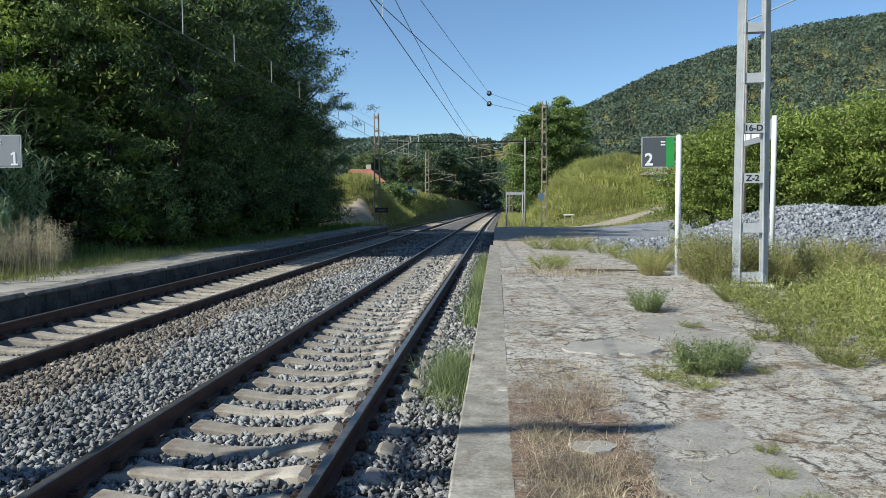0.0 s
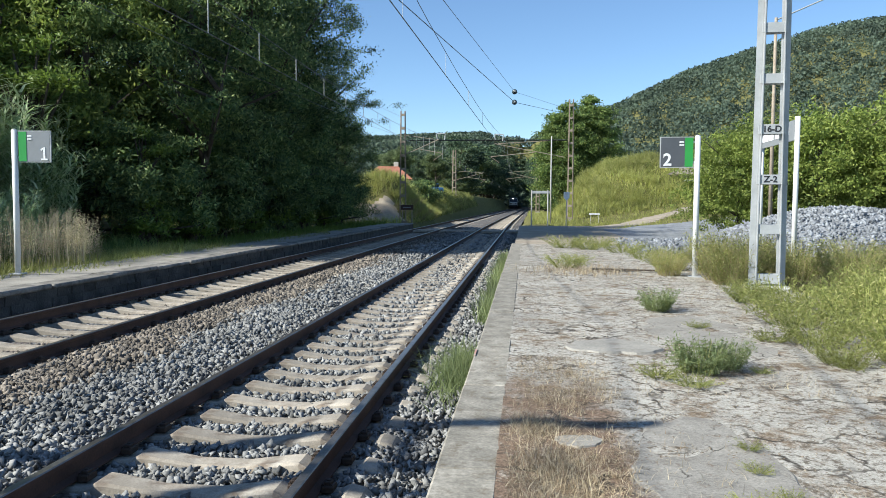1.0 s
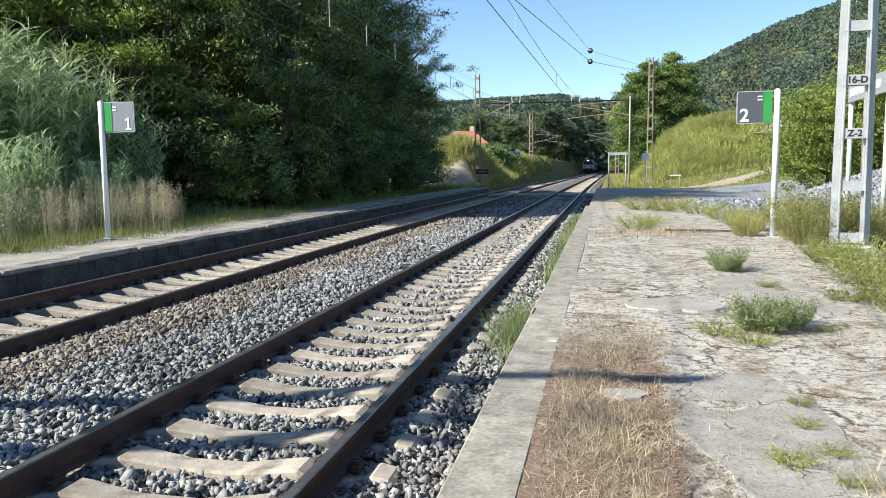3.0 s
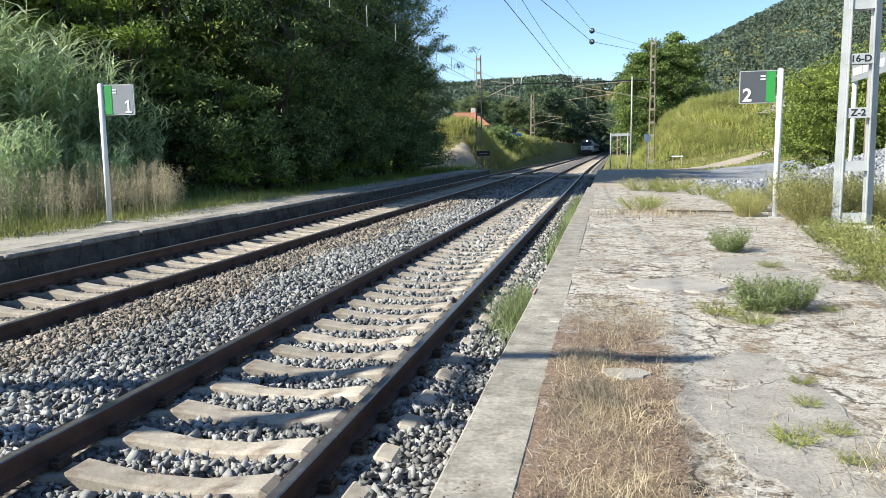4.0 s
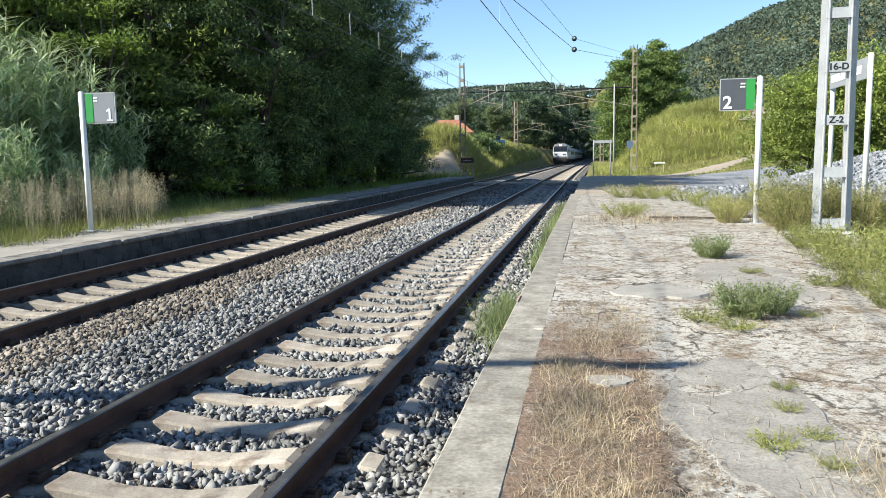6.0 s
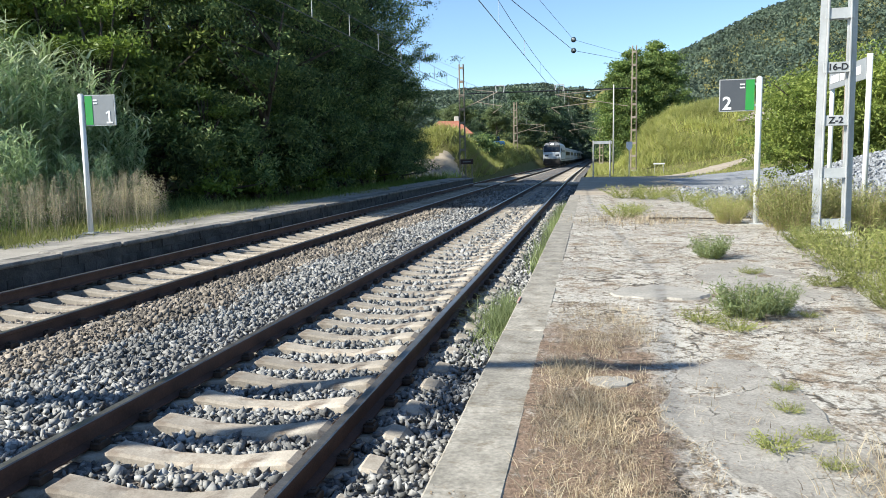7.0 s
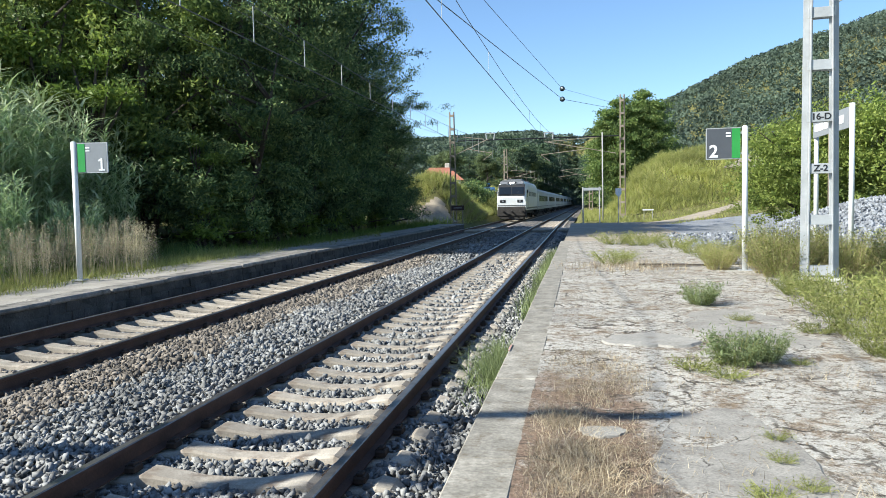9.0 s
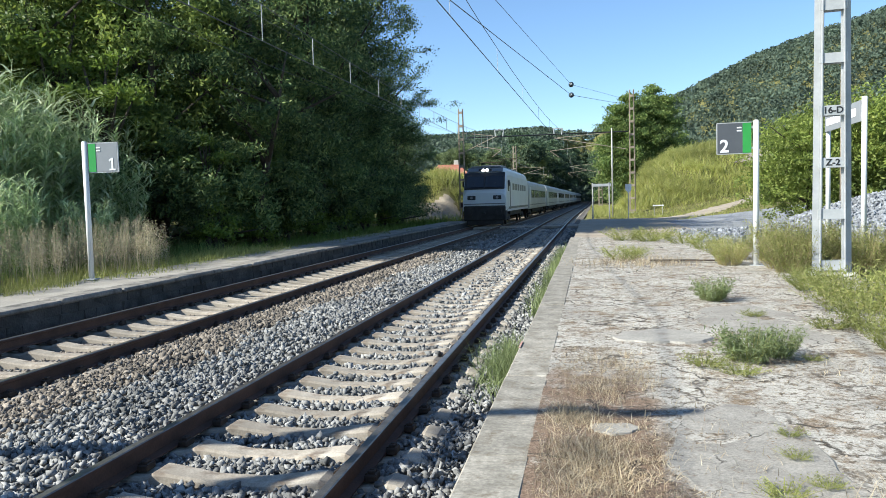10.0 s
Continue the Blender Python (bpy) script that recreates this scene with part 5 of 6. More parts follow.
# ---- signs ----
def platform_sign(m, digit, plate, mirror, label):
    """A post with a wing plate: grey field, green band, white digit."""
    s = empty("platform_sign", m, label=label, category="sign", group="platform number signs")
    bm = B()
    rod(bm, (0, 0, -0.1), (0, 0, 2.82), 0.055, 14)
    rod(bm, (0, 0, 2.82), (0, 0, 2.84), 0.05, 14, 0.03)
    part("post", bm, M["white_post"], s, "white tubular post, chipped near its foot", True)
    bm = box(B(), (0, 0, 0.012), (0.24, 0.24, 0.025), 0.004)
    part("base_plate", bm, M["galv"], s)
    q = -1 if mirror else 1
    p = part("plate", box(B(), (q * 0.4, -0.0, 2.5), (0.62, 0.03, 0.58), 0.004), plate, s, "dark grey plate")
    part("frame", box(box(box(B(), (q * 0.4, 0.004, 2.2), (0.64, 0.034, 0.014)), (q * 0.4, 0.004, 2.8), (0.64, 0.034, 0.014)), (q * 0.72, 0.004, 2.5), (0.014, 0.034, 0.6)), M["galv"], p)
    part("green_band", box(B(), (q * 0.17, -0.018, 2.5), (0.155, 0.008, 0.575)), M["sign_green"], p)
    if digit == "1":
        dg = box(box(B(), (q * 0.6, -0.019, 2.36), (0.042, 0.008, 0.25)), (q * 0.6, -0.0192, 2.25), (0.13, 0.008, 0.034))
        part("digit", box(dg, (q * 0.6 - 0.035, -0.0194, 2.45), (0.075, 0.008, 0.034), 0, Euler((0, radians(-32), 0)).to_matrix()), M["sign_white"], p)
    else:
        text_mesh("digit", digit, 0.34, M["sign_white"], p, pose(q * 0.585, -0.02, 2.34, 90))
    for dz in (2.7, 2.64):
        part("symbol_bar", box(B(), (q * 0.31, -0.019, dz), (0.09, 0.008, 0.03), 0.006), M["sign_white"], p)
    for dz in (2.3, 2.7):
        part("bracket", box(B(), (q * 0.05, 0.004, dz), (0.1, 0.03, 0.04), 0.004), M["galv"], s)
    return s


platform_sign(pose(-10.2, 13.95, 0.0, 0, 0, 4), "1", M["sign_pale"], False, "platform sign with white digit 1 on grey beside dry weeds")
platform_sign(pose(3.12, 15.7, -0.02, 0, 0, -2), "2", M["sign_grey"], True, "platform sign with white digit 2 on dark grey plate")

# station name board: two posts, grey plate with unreadable name
nb = empty("name_board", pose(6.12, 20.3, -0.1, 0, 0, -92), label="grey station name board on two white posts", category="sign")
for x in (-1.5, 1.5):
    part("post", rod(B(), (x, 0, -0.1), (x, 0, 3.62), 0.06, 12), M["white_post"], nb, smooth=True)
pl = part("plate", box(B(), (0, -0.07, 3.3), (3.0, 0.03, 0.48), 0.004), M["sign_pale"], nb)
for x, w in ((-0.95, 0.75), (-0.3, 0.35), (0.35, 0.6), (0.95, 0.4)):
    part("lettering_bar", box(B(), (x, -0.09, 3.3), (w, 0.008, 0.19), 0.003), M["sign_white"], pl)


# ---- overhead-line masts ----
def ladder_mast(m, h, w0, w1, material, label, depth=0.16, rungs=1.15, stencil=(), flange=0.08):
    """Two channel legs that lean together, tied by flat batten plates, on a concrete foot."""
    s = empty("overhead_line_mast", m, label=label, category="mast", group="overhead line masts")
    for q in (-1, 1):
        bm = B()
        for t0, t1 in ((0, h),):
            a, b = Vector((q * w0 / 2, 0, t0)), Vector((q * w1 / 2, 0, t1))
            bar(bm, a, b, 0.025, depth)
            for yy in (-depth / 2, depth / 2):
                o = Vector((-q * (flange / 2 - 0.005), yy, 0))
                bar(bm, a + o, b + o, flange, 0.014)
        part("leg", bm, material, s)
    z, i = 0.12, 0
    while z < h - 0.2:
        w = w0 + (w1 - w0) * z / h
        for yy in (-depth / 2 - 0.012, depth / 2 + 0.012):
            p = part("batten_plate", box(B(), (0, yy, z), (w + 0.02, 0.012, 0.17), 0.003), material, s)
            if yy < 0:
                for zz, word in stencil:
                    if abs(zz - z) < 0.3:
                        text_mesh("stencil", word, 0.15, M["black"], p, pose(0, yy - 0.008, z, 90))
        z += rungs
        i += 1
    part("foot", box(B(), (0, 0, -0.25), (w0 + 0.3, depth + 0.35, 0.5), 0.03), M["pole_grey"], s, "concrete foot")
    return s


ladder_mast(pose(3.97, 13.95, 0.02, 0, 0, -6), 8.6, 0.46, 0.34, M["galv"], "galvanised two-legged overhead line mast on the platform", 0.15, 0.87, ((1.86, "Z-2"), (2.73, "16-D")))


def portal_mast(m, h, gap, reach):
    """Two square legs tied at the top and middle, with a bracket arm over the track."""
    s = empty("overhead_line_mast", m, label="unseen two-legged overhead line mast with a bracket arm, shaped to cast shadows", category="mast", group="overhead line masts")
    for y in (0, gap):
        lg = part("leg", box(B(), (0, y, h / 2), (0.2, 0.2, h), 0.01), M["galv"], s)
        part("base_plate", box(B(), (0, y, 0.02), (0.4, 0.4, 0.04), 0.006), M["galv"], lg)
    for z in (2.2, 4.4, 6.2):
        part("tie_bar", box(B(), (0, gap / 2, z), (0.06, gap, 0.12), 0.004), M["galv"], s)
    part("bracket_arm", rod(B(), (0, -0.3, 5.9), (reach, 0.02, 6.0), 0.08, 8), M["galv"], s)
    bm = B()
    for k in range(8):
        rod(bm, (reach - 0.75 + k * 0.09, -0.07 + 0.01 * k, 5.97), (reach - 0.69 + k * 0.09, -0.065 + 0.01 * k, 5.975), 0.09, 10)
    part("insulator", bm, M["insul"], s)
    part("stay", rod(B(), (0, -0.1, 5.0), (reach * 0.45, -0.15, 5.93), 0.03, 6), M["galv"], s)
    return s


# unseen mast, its shape and place chosen to cast the shadow bands
portal_mast(pose(-9.5, 1.4, 0.0), 6.9, 1.1, 2.7)
ladder_mast(pose(-9.4, 56, -0.1, 0, 0, 0), 8.4, 0.44, 0.3, M["mast_rust"], "rusty two-legged overhead line mast at the platform end", 0.1, 1.0, (), 0.05)
ladder_mast(pose(3.3, 61.5, 0.2, 0, 0, 0), 9.6, 0.42, 0.3, M["mast_rust"], "rusty two-legged overhead line mast in the tall grass", 0.1, 1.0, (), 0.05)
ladder_mast(pose(-11.2, 116, 1.5, 0, 0, 0), 8.2, 0.6, 0.4, M["mast_rust"], "rusty overhead line mast on the cutting's bank")
ladder_mast(pose(1.6, 116, 0.2, 0, 0, 0), 7.4, 0.5, 0.4, M["mast_rust"], "overhead line mast beside the far line")


def arm(m, reach, label):
    """A hinged bracket: tie, strut, registration arm and insulators."""
    s = empty("cantilever_arm", m, label=label, category="cantilever")
    part("tie", rod(B(), (0, 0, 6.6), (reach, 0, 6.3), 0.024, 6), M["mast_rust"], s)
    part("strut", rod(B(), (0, 0, 5.2), (reach + 0.3, 0, 6.3), 0.028, 6), M["mast_rust"], s)
    part("registration_arm", rod(rod(B(), (reach * 0.45, 0, 5.6), (reach + 0.6, 0, 5.25), 0.025, 6), (reach + 0.6, 0, 5.25), (reach - 0.1, 0, 4.75), 0.02, 6), M["mast_rust"], s)
    bm = B()
    for k in range(5):
        rod(bm, (0.25 + k * 0.07, 0, 6.58 - k * 0.008), (0.28 + k * 0.07, 0, 6.577 - k * 0.008), 0.07, 10)
    part("insulator", bm, M["insul"], s)
    return s


arm(pose(-9.2, 56, -0.1), 2.2, "bracket arm over the far line")
arm(pose(2.8, 61.5, 0, 0, 0, 180), 5.3, "bracket arm over the near line")
arm(pose(-11, 116, -0.1), 4, "bracket arm over the far line")
arm(pose(1.5, 116, 0, 0, 0, 180), 4.1, "bracket arm over the near line")

# cross beam between the two masts, and its stirrups
cb = empty("cross_span", label="dark cross beam hung between two masts", category="beam")
part("beam", rod(B(), (-9.4, 58.5, 6.35), (3.0, 61.3, 6.55), 0.045, 8), M["black"], cb)
for x in (-6.9, -2.4):
    y = 58.5 + (x + 9.4) / 12.4 * 2.8
    bm = B()
    rod(bm, (x - 0.35, y, 6.9), (x + 0.35, y, 6.9), 0.04, 6)
    rod(bm, (x - 0.35, y, 6.9), (x - 0.28, y, 6.4), 0.04, 6)
    rod(bm, (x + 0.35, y, 6.9), (x + 0.28, y, 6.4), 0.04, 6)
    part("stirrup", bm, M["galv"], cb)


def wire(name, pts, r, label, droppers=(), dr=0.012):
    s = empty(name, label=label, category="wire")
    n = 6
    ring = [(r * math.cos(2 * math.pi * i / n), r * math.sin(2 * math.pi * i / n)) for i in range(n)]
    v = [(x + dx, y, z + dz) for x, y, z in pts for dx, dz in ring]
    f = [(j * n + i, j * n + (i + 1) % n, (j + 1) * n + (i + 1) % n, (j + 1) * n + i) for j in range(len(pts) - 1) for i in range(n)]
    raw("cable", v, f, M["wire"], s, smooth=True)
    for a, b in droppers:
        part("dropper", rod(B(), a, b, dr, 5), M["dropper"], s)
    return s


def span(x0, x1, y0, y1, z, sag, k=8):
    return [(x0 + (x1 - x0) * i / k, y0 + (y1 - y0) * i / k, z - sag * 4 * (i / k) * (1 - i / k)) for i in range(k + 1)]


def catenary(x0, x1, y0, y1, name_label, gap=3.1, dr=0.006):
    cz, mz, sag = 5.05, 6.35, 0.78
    ds = []
    k = max(3, int((y1 - y0) / gap))
    for i in range(k):
        u = (i + 0.5) / k
        x, y = x0 + (x1 - x0) * u, y0 + (y1 - y0) * u
        ds.append(((x, y, cz), (x, y, mz - sag * 4 * u * (1 - u))))
    wire("contact_wire", [(x0, y0, cz), (x1, y1, cz)], 0.011, "contact wire over " + name_label)
    wire("messenger_wire", span(x0, x1, y0, y1, mz, sag), 0.009, "sagging messenger wire over " + name_label, ds, dr)


for y0, y1, gap, n0, n1 in ((-40, 5, 6, -0.2, -0.35), (5, 58, 3.1, -0.35, 0.8), (58, 116, 7, 0.8, -0.2), (116, 250, 14, -0.2, 0.2)):
    catenary(FAR_X + bed_x(y0), FAR_X + bed_x(y1), y0, y1, "the far track", gap, 0.012 if y0 == 5 else 0.008)
    catenary(NEAR_X + bed_x(y0) + n0, NEAR_X + bed_x(y1) + n1, y0, y1, "the near track", 2 * gap)
wire("feeder_wire", span(-9.6, -9.6, -30, 56, 7.9, 0.9), 0.008, "feeder wire along the far masts")
wire("feeder_wire", span(-10.1, -10.1, -30, 56, 6.6, 0.7), 0.008, "feeder wire along the far masts")
# anchor wires that run out to the grass-side mast, each with an insulator
A1 = [(-7.0, -12, 5.84), (-3.46, 18, 6.36), (-0.9, 40, 6.74), (3.0, 61.3, 8.6)]
A2 = [(-3.25, 5, 5.8), (-2.38, 18, 6.36), (-0.9, 40, 7.28), (3.0, 61.3, 9.0)]
wire("anchor_wire", A1, 0.012, "anchor wire slanting to the mast in the grass")
wire("anchor_wire", A2, 0.008, "thin anchor wire slanting to the mast in the grass")
for p in (A1[2], A2[2]):
    s = empty("wire_insulator", pose(*p), label="dark round insulator on the anchor wire", category="insulator")
    bm = bmesh.new()
    bmesh.ops.create_uvsphere(bm, u_segments=12, v_segments=8, radius=0.14)
    part("body", bm, M["insul"], s, smooth=True)
    part("cap", rod(B(), (0, -0.18, 0), (0, 0.18, 0), 0.05, 8), M["galv"], s)

# thin pole and white frame by the apron
tp = empty("pole", pose(1.65, 58.3, -0.1), label="slender grey pole at the foot of the mound", category="pole")
part("shaft", rod(B(), (0, 0, 0), (0, 0, 6.7), 0.06, 10, 0.045), M["pole_grey"], tp, smooth=True)
fr = empty("notice_stand", pose(0.7, 52.0, -0.05), label="white two-post frame with a narrow board", category="sign")
for x in (-0.55, 0.55):
    part("post", rod(B(), (x, 0, 0), (x, 0, 2.45), 0.045, 8), M["pole_grey"], fr)
part("board", box(B(), (0.05, 0, 2.3), (1.25, 0.06, 0.18), 0.01), M["galv"], fr)
sh = empty("shield_sign", pose(2.42, 50.5, 0.25), label="small white shield sign on a thin post", category="sign")
part("post", rod(B(), (0, 0, -0.4), (0, 0, 1.9), 0.03, 8), M["galv"], sh)
bm = B()
vs = [bm.verts.new((x, y, z)) for y in (-0.05, -0.03) for x, z in ((-0.19, 2.0), (0.19, 2.0), (0.19, 1.62), (0, 1.4), (-0.19, 1.62))]
bm.faces.new(vs[:5])
bm.faces.new(vs[:4:-1])
for i in range(5):
    bm.faces.new((vs[i], vs[i + 5], vs[(i + 1) % 5 + 5], vs[(i + 1) % 5]))
part("plate", bm, M["sign_white"], sh)
ns = empty("notice_board", pose(-8.95, 55.2, -0.1), label="dark brown board on two posts before the mast", category="sign")
for x in (-0.36, 0.36):
    part("post", rod(B(), (x, 0, 0), (x, 0, 1.5), 0.04, 8), M["mast_rust"], ns)
pb_ = part("board", box(B(), (0, -0.06, 1.25), (0.95, 0.05, 0.36), 0.01), M["board_brown"], ns)
part("lettering_bar", box(B(), (0, -0.09, 1.25), (0.6, 0.008, 0.07)), M["sign_pale"], pb_)

# street lamp behind the name board
lp = empty("street_lamp", pose(10.1, 33.6, 0.3), label="tall street lamp with a long thin arm", category="street lamp")
part("pole", rod(B(), (0, 0, 0), (0, 0, 9.0), 0.09, 10, 0.06), M["mast_rust"], lp, smooth=True)
part("arm", rod(B(), (0, 0, 8.9), (2.2, 0, 9.85), 0.03, 8), M["galv"], lp)
hd = part("lamp_head", box(B(), (2.45, 0, 9.95), (0.6, 0.2, 0.13), 0.05, Euler((0, radians(-12), 0)).to_matrix()), M["white_post"], lp)
up = empty("utility_pole", pose(45, 92, float(land(45, 92))), label="wooden utility pole with a crossarm on the hillside", category="utility pole")
part("pole", rod(B(), (0, 0, 0), (0, 0, 12.5), 0.16, 8, 0.11), M["pole_grey"], up)
part("crossarm", box(B(), (0, 0, 12.2), (3.2, 0.14, 0.14), 0.02), M["pole_grey"], up)


# ---- houses, car ----
def house(m, w, d, hw, hr, label, wall, roof):
    s = empty("house", m, label=label, category="house")
    part("wall", box(B(), (0, 0, hw / 2), (w, d, hw)), wall, s)
    bm = B()
    o = 0.4
    v = [bm.verts.new(p) for p in ((-w / 2 - o, -d / 2 - o, hw - 0.1), (w / 2 + o, -d / 2 - o, hw - 0.1), (w / 2 + o, d / 2 + o, hw - 0.1), (-w / 2 - o, d / 2 + o, hw - 0.1),
                                  (-w / 4, 0, hw + hr), (w / 4, 0, hw + hr))]
    for f in ((0, 1, 5, 4), (1, 2, 5), (2, 3, 4, 5), (3, 0, 4), (3, 2, 1, 0)):
        bm.faces.new([v[i] for i in f])
    rf = part("roof", bm, roof, s)
    part("chimney", box(B(), (w * 0.2, 0.3, hw + hr), (0.6, 0.6, 1.2), 0.03), M["render_wall"], rf)
    for x in (-w * 0.28, w * 0.25):
        wd = part("window", box(B(), (x, -d / 2 - 0.03, hw * 0.55), (1.2, 0.1, 1.2), 0.01), M["white_post"], s)
        part("pane", box(B(), (x, -d / 2 - 0.09, hw * 0.55), (1.0, 0.03, 1.0)), M["glass"], wd)
    return s


house(pose(-18.6, 100, float(land(-18.6, 100)) - 1.2, 0, 0, 12), 5.4, 6, 3.2, 1.7, "cream house with a terracotta roof behind the bank", M["render_wall"], M["roof_tile"])
house(pose(17.5, 74, float(land(17.5, 74)) - 1.0, 0, 0, -10), 8, 6, 2.7, 1.2, "low pale bungalow at the end of the dirt path", M["render_wall"], M["roof_grey"])
wc = empty("parked_car", pose(-12.6, 99, float(land(-12.6, 99)) + 0.0, 0, 0, 70), label="blue car parked on top of the bank", category="car")
bm = box(B(), (0, 0, 0.62), (4.1, 1.7, 0.65), 0.14)
body = part("body", bm, M["car_blue"], wc)
part("cabin", box(B(), (-0.15, 0, 1.18), (2.2, 1.5, 0.55), 0.2), M["glass"], wc)
part("roof", box(B(), (-0.15, 0, 1.46), (1.7, 1.35, 0.06), 0.02), M["car_blue"], wc)
for x in (-1.25, 1.25):
    for yy in (-0.8, 0.8):
        part("wheel", rod(B(), (x, yy - 0.1, 0.31), (x, yy + 0.1, 0.31), 0.31, 14), M["black"], wc)


# ---- train ----
def hull(stations, bm):
    """Skin through equal rings of points, closed at both ends."""
    rings = []
    for y, ring in stations:
        rings.append([bm.verts.new((x, y, z)) for x, z in ring])
    k = len(rings[0])
    for a, b in zip(rings, rings[1:]):
        for i in range(k):
            bm.faces.new((a[i], a[(i + 1) % k], b[(i + 1) % k], b[i]))
    bm.faces.new(rings[0][::-1])
    bm.faces.new(rings[-1])
    bmesh.ops.recalc_face_normals(bm, faces=bm.faces)
    return bm


def section(w, z0, zs, zt, rw):
    """A body section: straight sides to zs, then a shoulder curving to the roof at zt."""
    h = w / 2
    pts = [(-h + 0.06, z0), (-h, z0 + 0.25), (-h, zs)]
    for a in (25, 50, 75):
        pts.append((-h + (h - rw) * (1 - math.cos(radians(a))), zs + (zt - zs) * math.sin(radians(a))))
    pts += [(-rw * 0.6, zt + 0.03), (rw * 0.6, zt + 0.03)]
    return pts + [(-x, z) for x, z in reversed(pts[:6])]


def bogie(parent, y):
    b = part("bogie", box(box(B(), (0, y, 0.62), (2.3, 2.9, 0.3), 0.05), (0, y, 0.45), (2.5, 1.0, 0.25), 0.04), M["under"], parent)
    for dy in (-1.25, 1.25):
        part("wheelset", rod(rod(rod(B(), (-0.92, y + dy, 0.5), (-0.78, y + dy, 0.5), 0.5, 18), (0.78, y + dy, 0.5), (0.92, y + dy, 0.5), 0.5, 18),
                             (-0.8, y + dy, 0.5), (0.8, y + dy, 0.5), 0.09, 8), M["steel_dark"], b)
    return b


def locomotive():
    t = empty("locomotive", label="white electric locomotive with dark windscreen and roof pantograph", category="locomotive")
    full = section(2.98, 1.0, 3.1, 4.08, 1.05)

    def scaled(kx, top, z0=1.0):
        return [(x * kx, z0 + (z - 1.0) * (top - z0) / 3.11) for x, z in full]
    bm = hull([(0.0, scaled(0.985, 2.3)), (0.1, scaled(1.0, 2.48)), (0.78, scaled(1.0, 3.72)), (1.1, scaled(1.0, 4.0)), (2.2, full), (18.2, full), (19.6, scaled(0.95, 3.7))], B())
    part("body", bm, M["train_white"], t, "white painted body")
    # sloping windscreen in its dark surround
    slope = Euler((radians(-28.7), 0, 0)).to_matrix()
    w = part("windscreen_surround", box(B(), (0, 0.405, 3.12), (2.76, 0.06, 1.3), 0.02, slope), M["black"], t)
    for q in (-0.65, 0.65):
        part("pane", box(B(), (q, 0.315, 3.05), (1.2, 0.05, 0.86), 0.01, slope), M["glass"], w)
        part("wiper", rod(B(), (q * 0.6, 0.1, 2.62), (q * 1.2, 0.25, 3.0), 0.015, 5), M["black"], w)
    part("cab_cap", box(B(), (0, 0.915, 3.895), (2.44, 0.08, 0.46), 0.03, Euler((radians(-48.8), 0, 0)).to_matrix()), M["train_cap"], t, "grey cap over the windscreen")
    part("roof_fairing", box(B(), (0, 1.75, 4.08), (2.1, 1.5, 0.16), 0.06), M["train_grey"], t)
    part("roof_panel", box(B(), (0, 10.2, 4.1), (2.0, 15.0, 0.1), 0.03), M["train_grey"], t)
    part("destination_panel", box(B(), (0, 0.82, 3.86), (0.9, 0.14, 0.22), 0.02), M["black"], t)
    for q in (-0.14, 0.14):
        part("headlight", rod(B(), (q, 0.72, 3.87), (q, 0.82, 3.87), 0.095, 14), M["lamp_on"], t, "lit round headlight")
    for q in (-0.88, 0.88):
        lc = part("light_cluster", box(B(), (q, -0.01, 1.98), (0.56, 0.08, 0.28), 0.03), M["black"], t)
        part("lens", rod(B(), (q, -0.07, 1.98), (q, -0.04, 1.98), 0.09, 12), M["sign_pale"], lc)
    part("front_band", box(B(), (0, -0.02, 1.56), (2.8, 0.05, 0.06), 0.01), M["train_grey"], t)
    part("nose_skirt", box(B(), (0, 0.43, 0.93), (2.94, 1.0, 1.06), 0.1), M["under"], t)
    for q in (-0.98, 0.98):
        bf = part("buffer", rod(rod(B(), (q, 0.1, 1.05), (q, -0.45, 1.05), 0.1, 12), (q, -0.45, 1.05), (q, -0.52, 1.05), 0.24, 16), M["under"], t)
    part("coupling", rod(B(), (0, 0.1, 0.98), (0, -0.4, 0.9), 0.08, 8), M["under"], t)
    part("snow_plough", box(B(), (0, 0.1, 0.3), (2.5, 0.15, 0.35), 0.04), M["under"], t)
    for q in (-1.47, 1.47):
        part("side_window", box(B(), (q, 1.75, 2.75), (0.06, 0.75, 0.7), 0.02), M["glass"], t)
        d = part("cab_door", box(B(), (q, 2.75, 2.1), (0.05, 0.7, 1.9), 0.02), M["train_grey"], t)
        for k in range(6):
            part("grille", box(B(), (q, 5.2 + 2 * k, 2.75), (0.05, 1.5, 0.5), 0.01), M["train_grey"], t)
        part("sill_band", box(B(), (q, 9.8, 1.25), (0.05, 16.5, 0.16), 0.01), M["train_grey"], t)
        part("mirror", box(B(), (q * 1.08, 1.05, 2.95), (0.14, 0.1, 0.4), 0.03), M["black"], t)
    part("roof_equipment", box(box(box(B(), (0, 6, 4.22), (1.5, 3.2, 0.28), 0.05), (0, 10.5, 4.2), (1.4, 3.0, 0.24), 0.05), (0, 14.5, 4.22), (1.5, 2.6, 0.28), 0.05), M["train_grey"], t)
    for y0, up in ((4.6, 0.2), (15.3, 1.0)):
        p = B()
        for q in (-0.35, 0.35):
            rod(p, (q, y0, 4.36), (q * 0.8, y0 + 1.4, 4.36 + up * 0.6), 0.03, 6)
            rod(p, (q * 0.8, y0 + 1.4, 4.36 + up * 0.6), (q, y0 + 0.1, 4.36 + up), 0.025, 6)
        rod(p, (-0.8, y0 + 0.1, 4.38 + up), (0.8, y0 + 0.1, 4.38 + up), 0.03, 6)
        part("pantograph", p, M["steel_dark"], t)
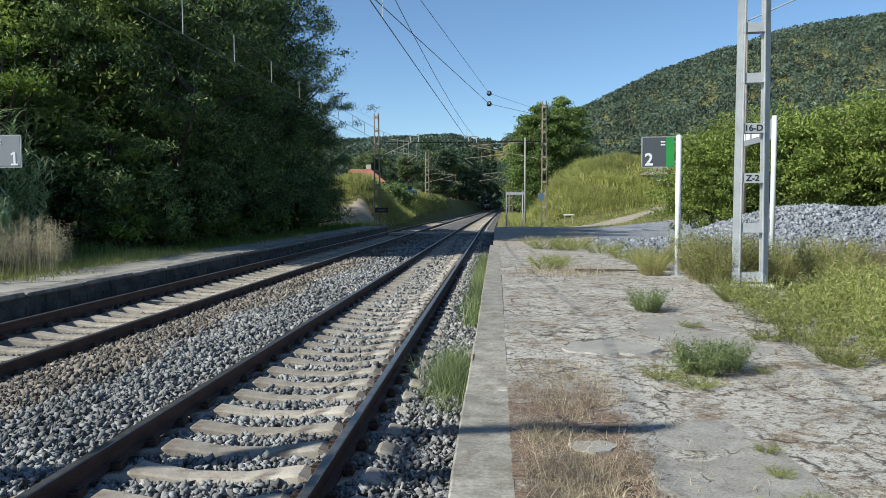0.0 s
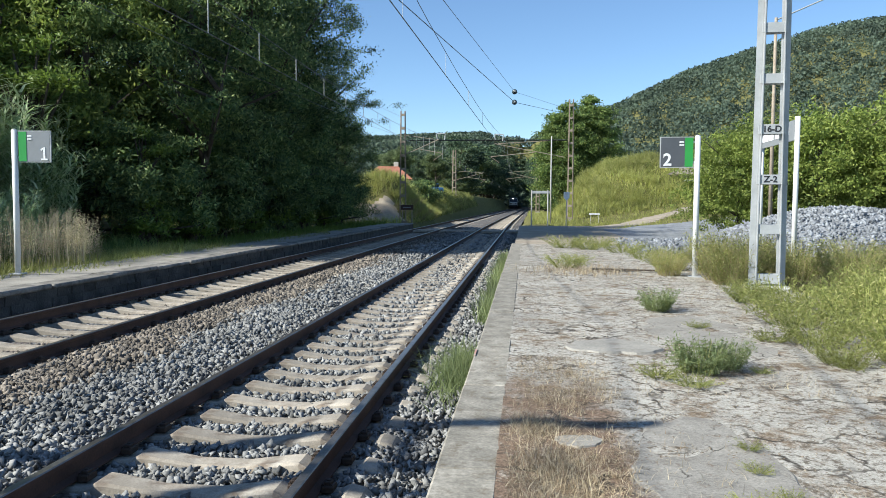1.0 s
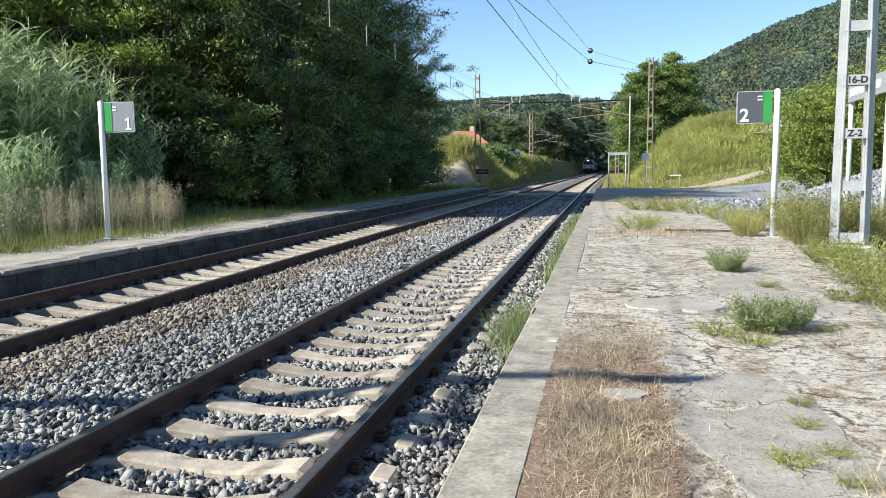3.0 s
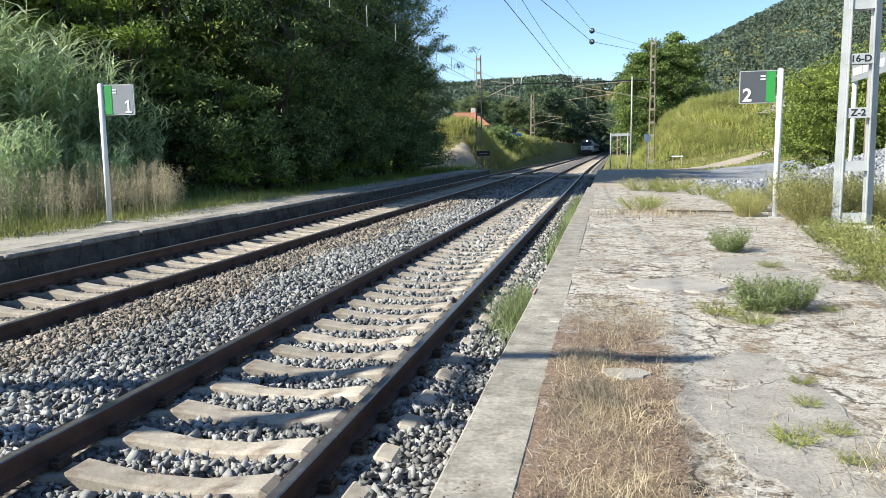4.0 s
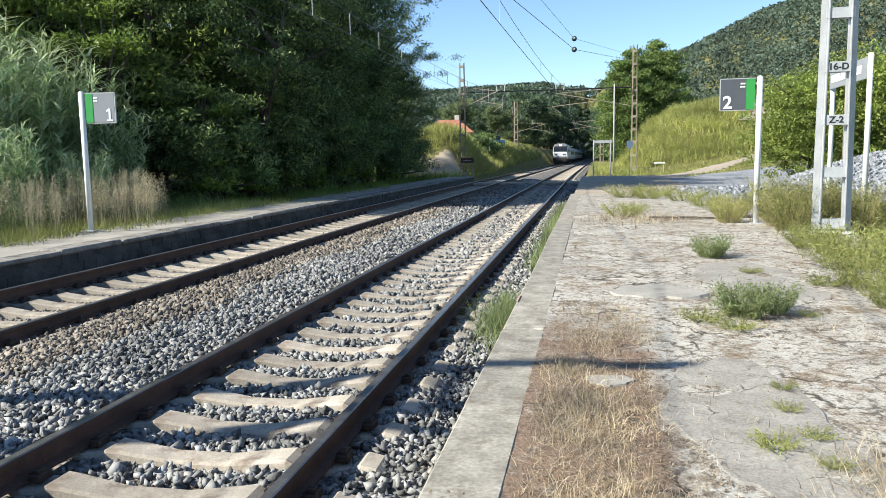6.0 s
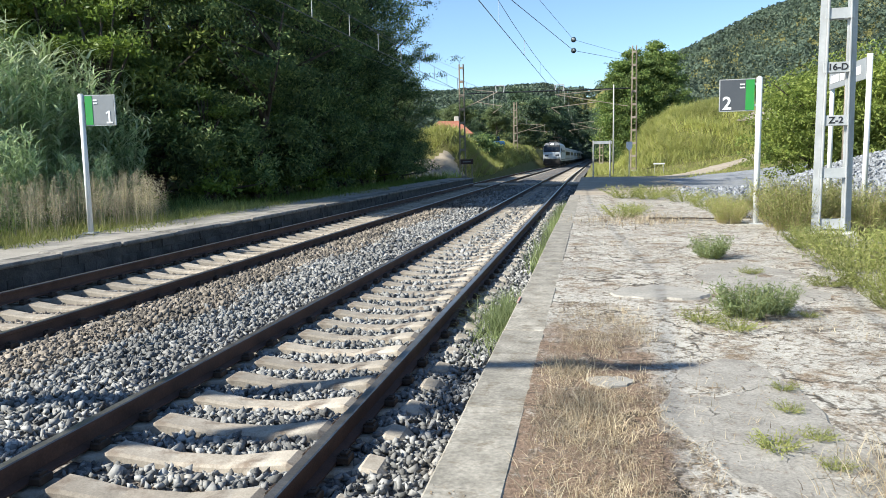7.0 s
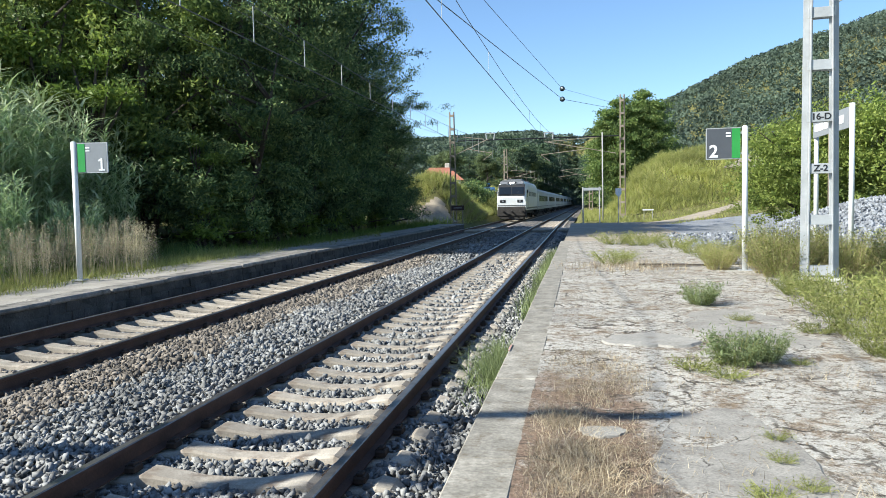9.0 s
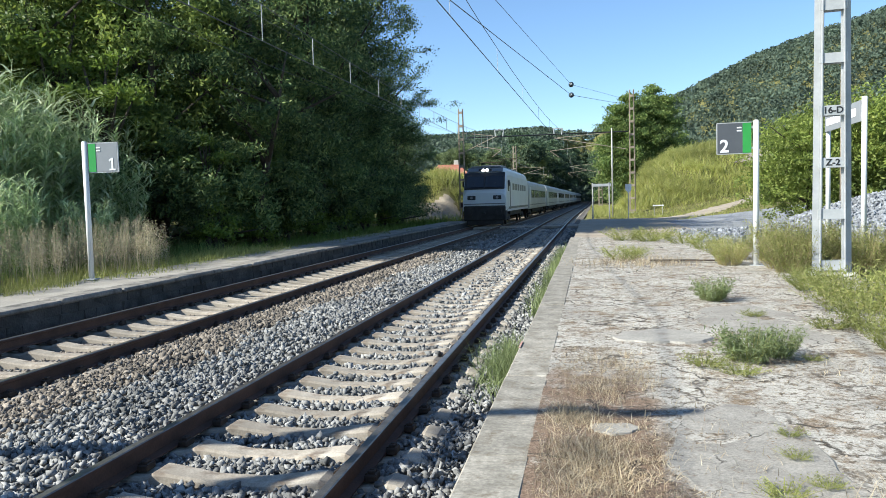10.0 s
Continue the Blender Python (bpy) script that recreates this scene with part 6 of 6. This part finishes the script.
    part("underframe", box(B(), (0, 9.8, 0.85), (2.4, 9.0, 0.45), 0.05), M["under"], t)
    bogie(t, 3.9)
    bogie(t, 15.6)
    return t


def coach():
    t = empty("coach", label="pale grey passenger coach with a row of dark windows", category="coach", group="coaches of the train")
    s = section(2.9, 0.9, 2.75, 3.6, 1.0)
    part("body", hull([(0, [(x * 0.97, z) for x, z in s]), (0.15, s), (25.6, s), (25.75, [(x * 0.97, z) for x, z in s])], B()), M["coach_side"], t)
    for q in (-1.45, 1.45):
        for k in range(11):
            w = part("window", box(B(), (q, 3.3 + k * 1.92, 2.35), (0.05, 1.35, 0.78), 0.03), M["glass"], t)
        for y in (1.3, 24.4):
            part("door", box(B(), (q, y, 2.0), (0.06, 0.8, 1.95), 0.03), M["train_white"], t)
        part("sill_band", box(B(), (q, 12.9, 1.3), (0.05, 25, 0.1), 0.01), M["train_grey"], t)
    part("gangway", box(B(), (0, 25.95, 2.1), (1.5, 0.5, 2.3), 0.05), M["under"], t)
    part("roof_vent", box(box(B(), (0, 6, 3.68), (1.2, 2.4, 0.16), 0.04), (0, 19, 3.68), (1.2, 2.4, 0.16), 0.04), M["train_grey"], t)
    part("underframe", box(B(), (0, 12.9, 0.75), (2.3, 12, 0.5), 0.05), M["under"], t)
    bogie(t, 3.6)
    bogie(t, 22.2)
    return t


loco = locomotive()
coaches = [coach()]
for i in range(8):
    coaches.append(copy_thing(coaches[0], Matrix.Identity(4)))


def line_pose(y):
    """The pose at y metres along the far track."""
    turn = BEND_SLOPE * min(1.0, max(0.0, (y - BEND_Y) / (BEND_END - BEND_Y)))
    return pose(FAR_X + bed_x(y), y, RAIL_Z, 0, 0, -math.degrees(turn))


def motions():
    """The train runs toward the camera on the far track at an even speed."""
    times = [i * 0.25 for i in range(41)]
    front = {t: 51.0 + 26.6 * (10 - t) for t in times}
    walk(loco, [(t, line_pose(front[t])) for t in times])
    for i, c in enumerate(coaches):
        walk(c, [(t, line_pose(front[t] + 19.9 + i * 26.25)) for t in times])


motions()
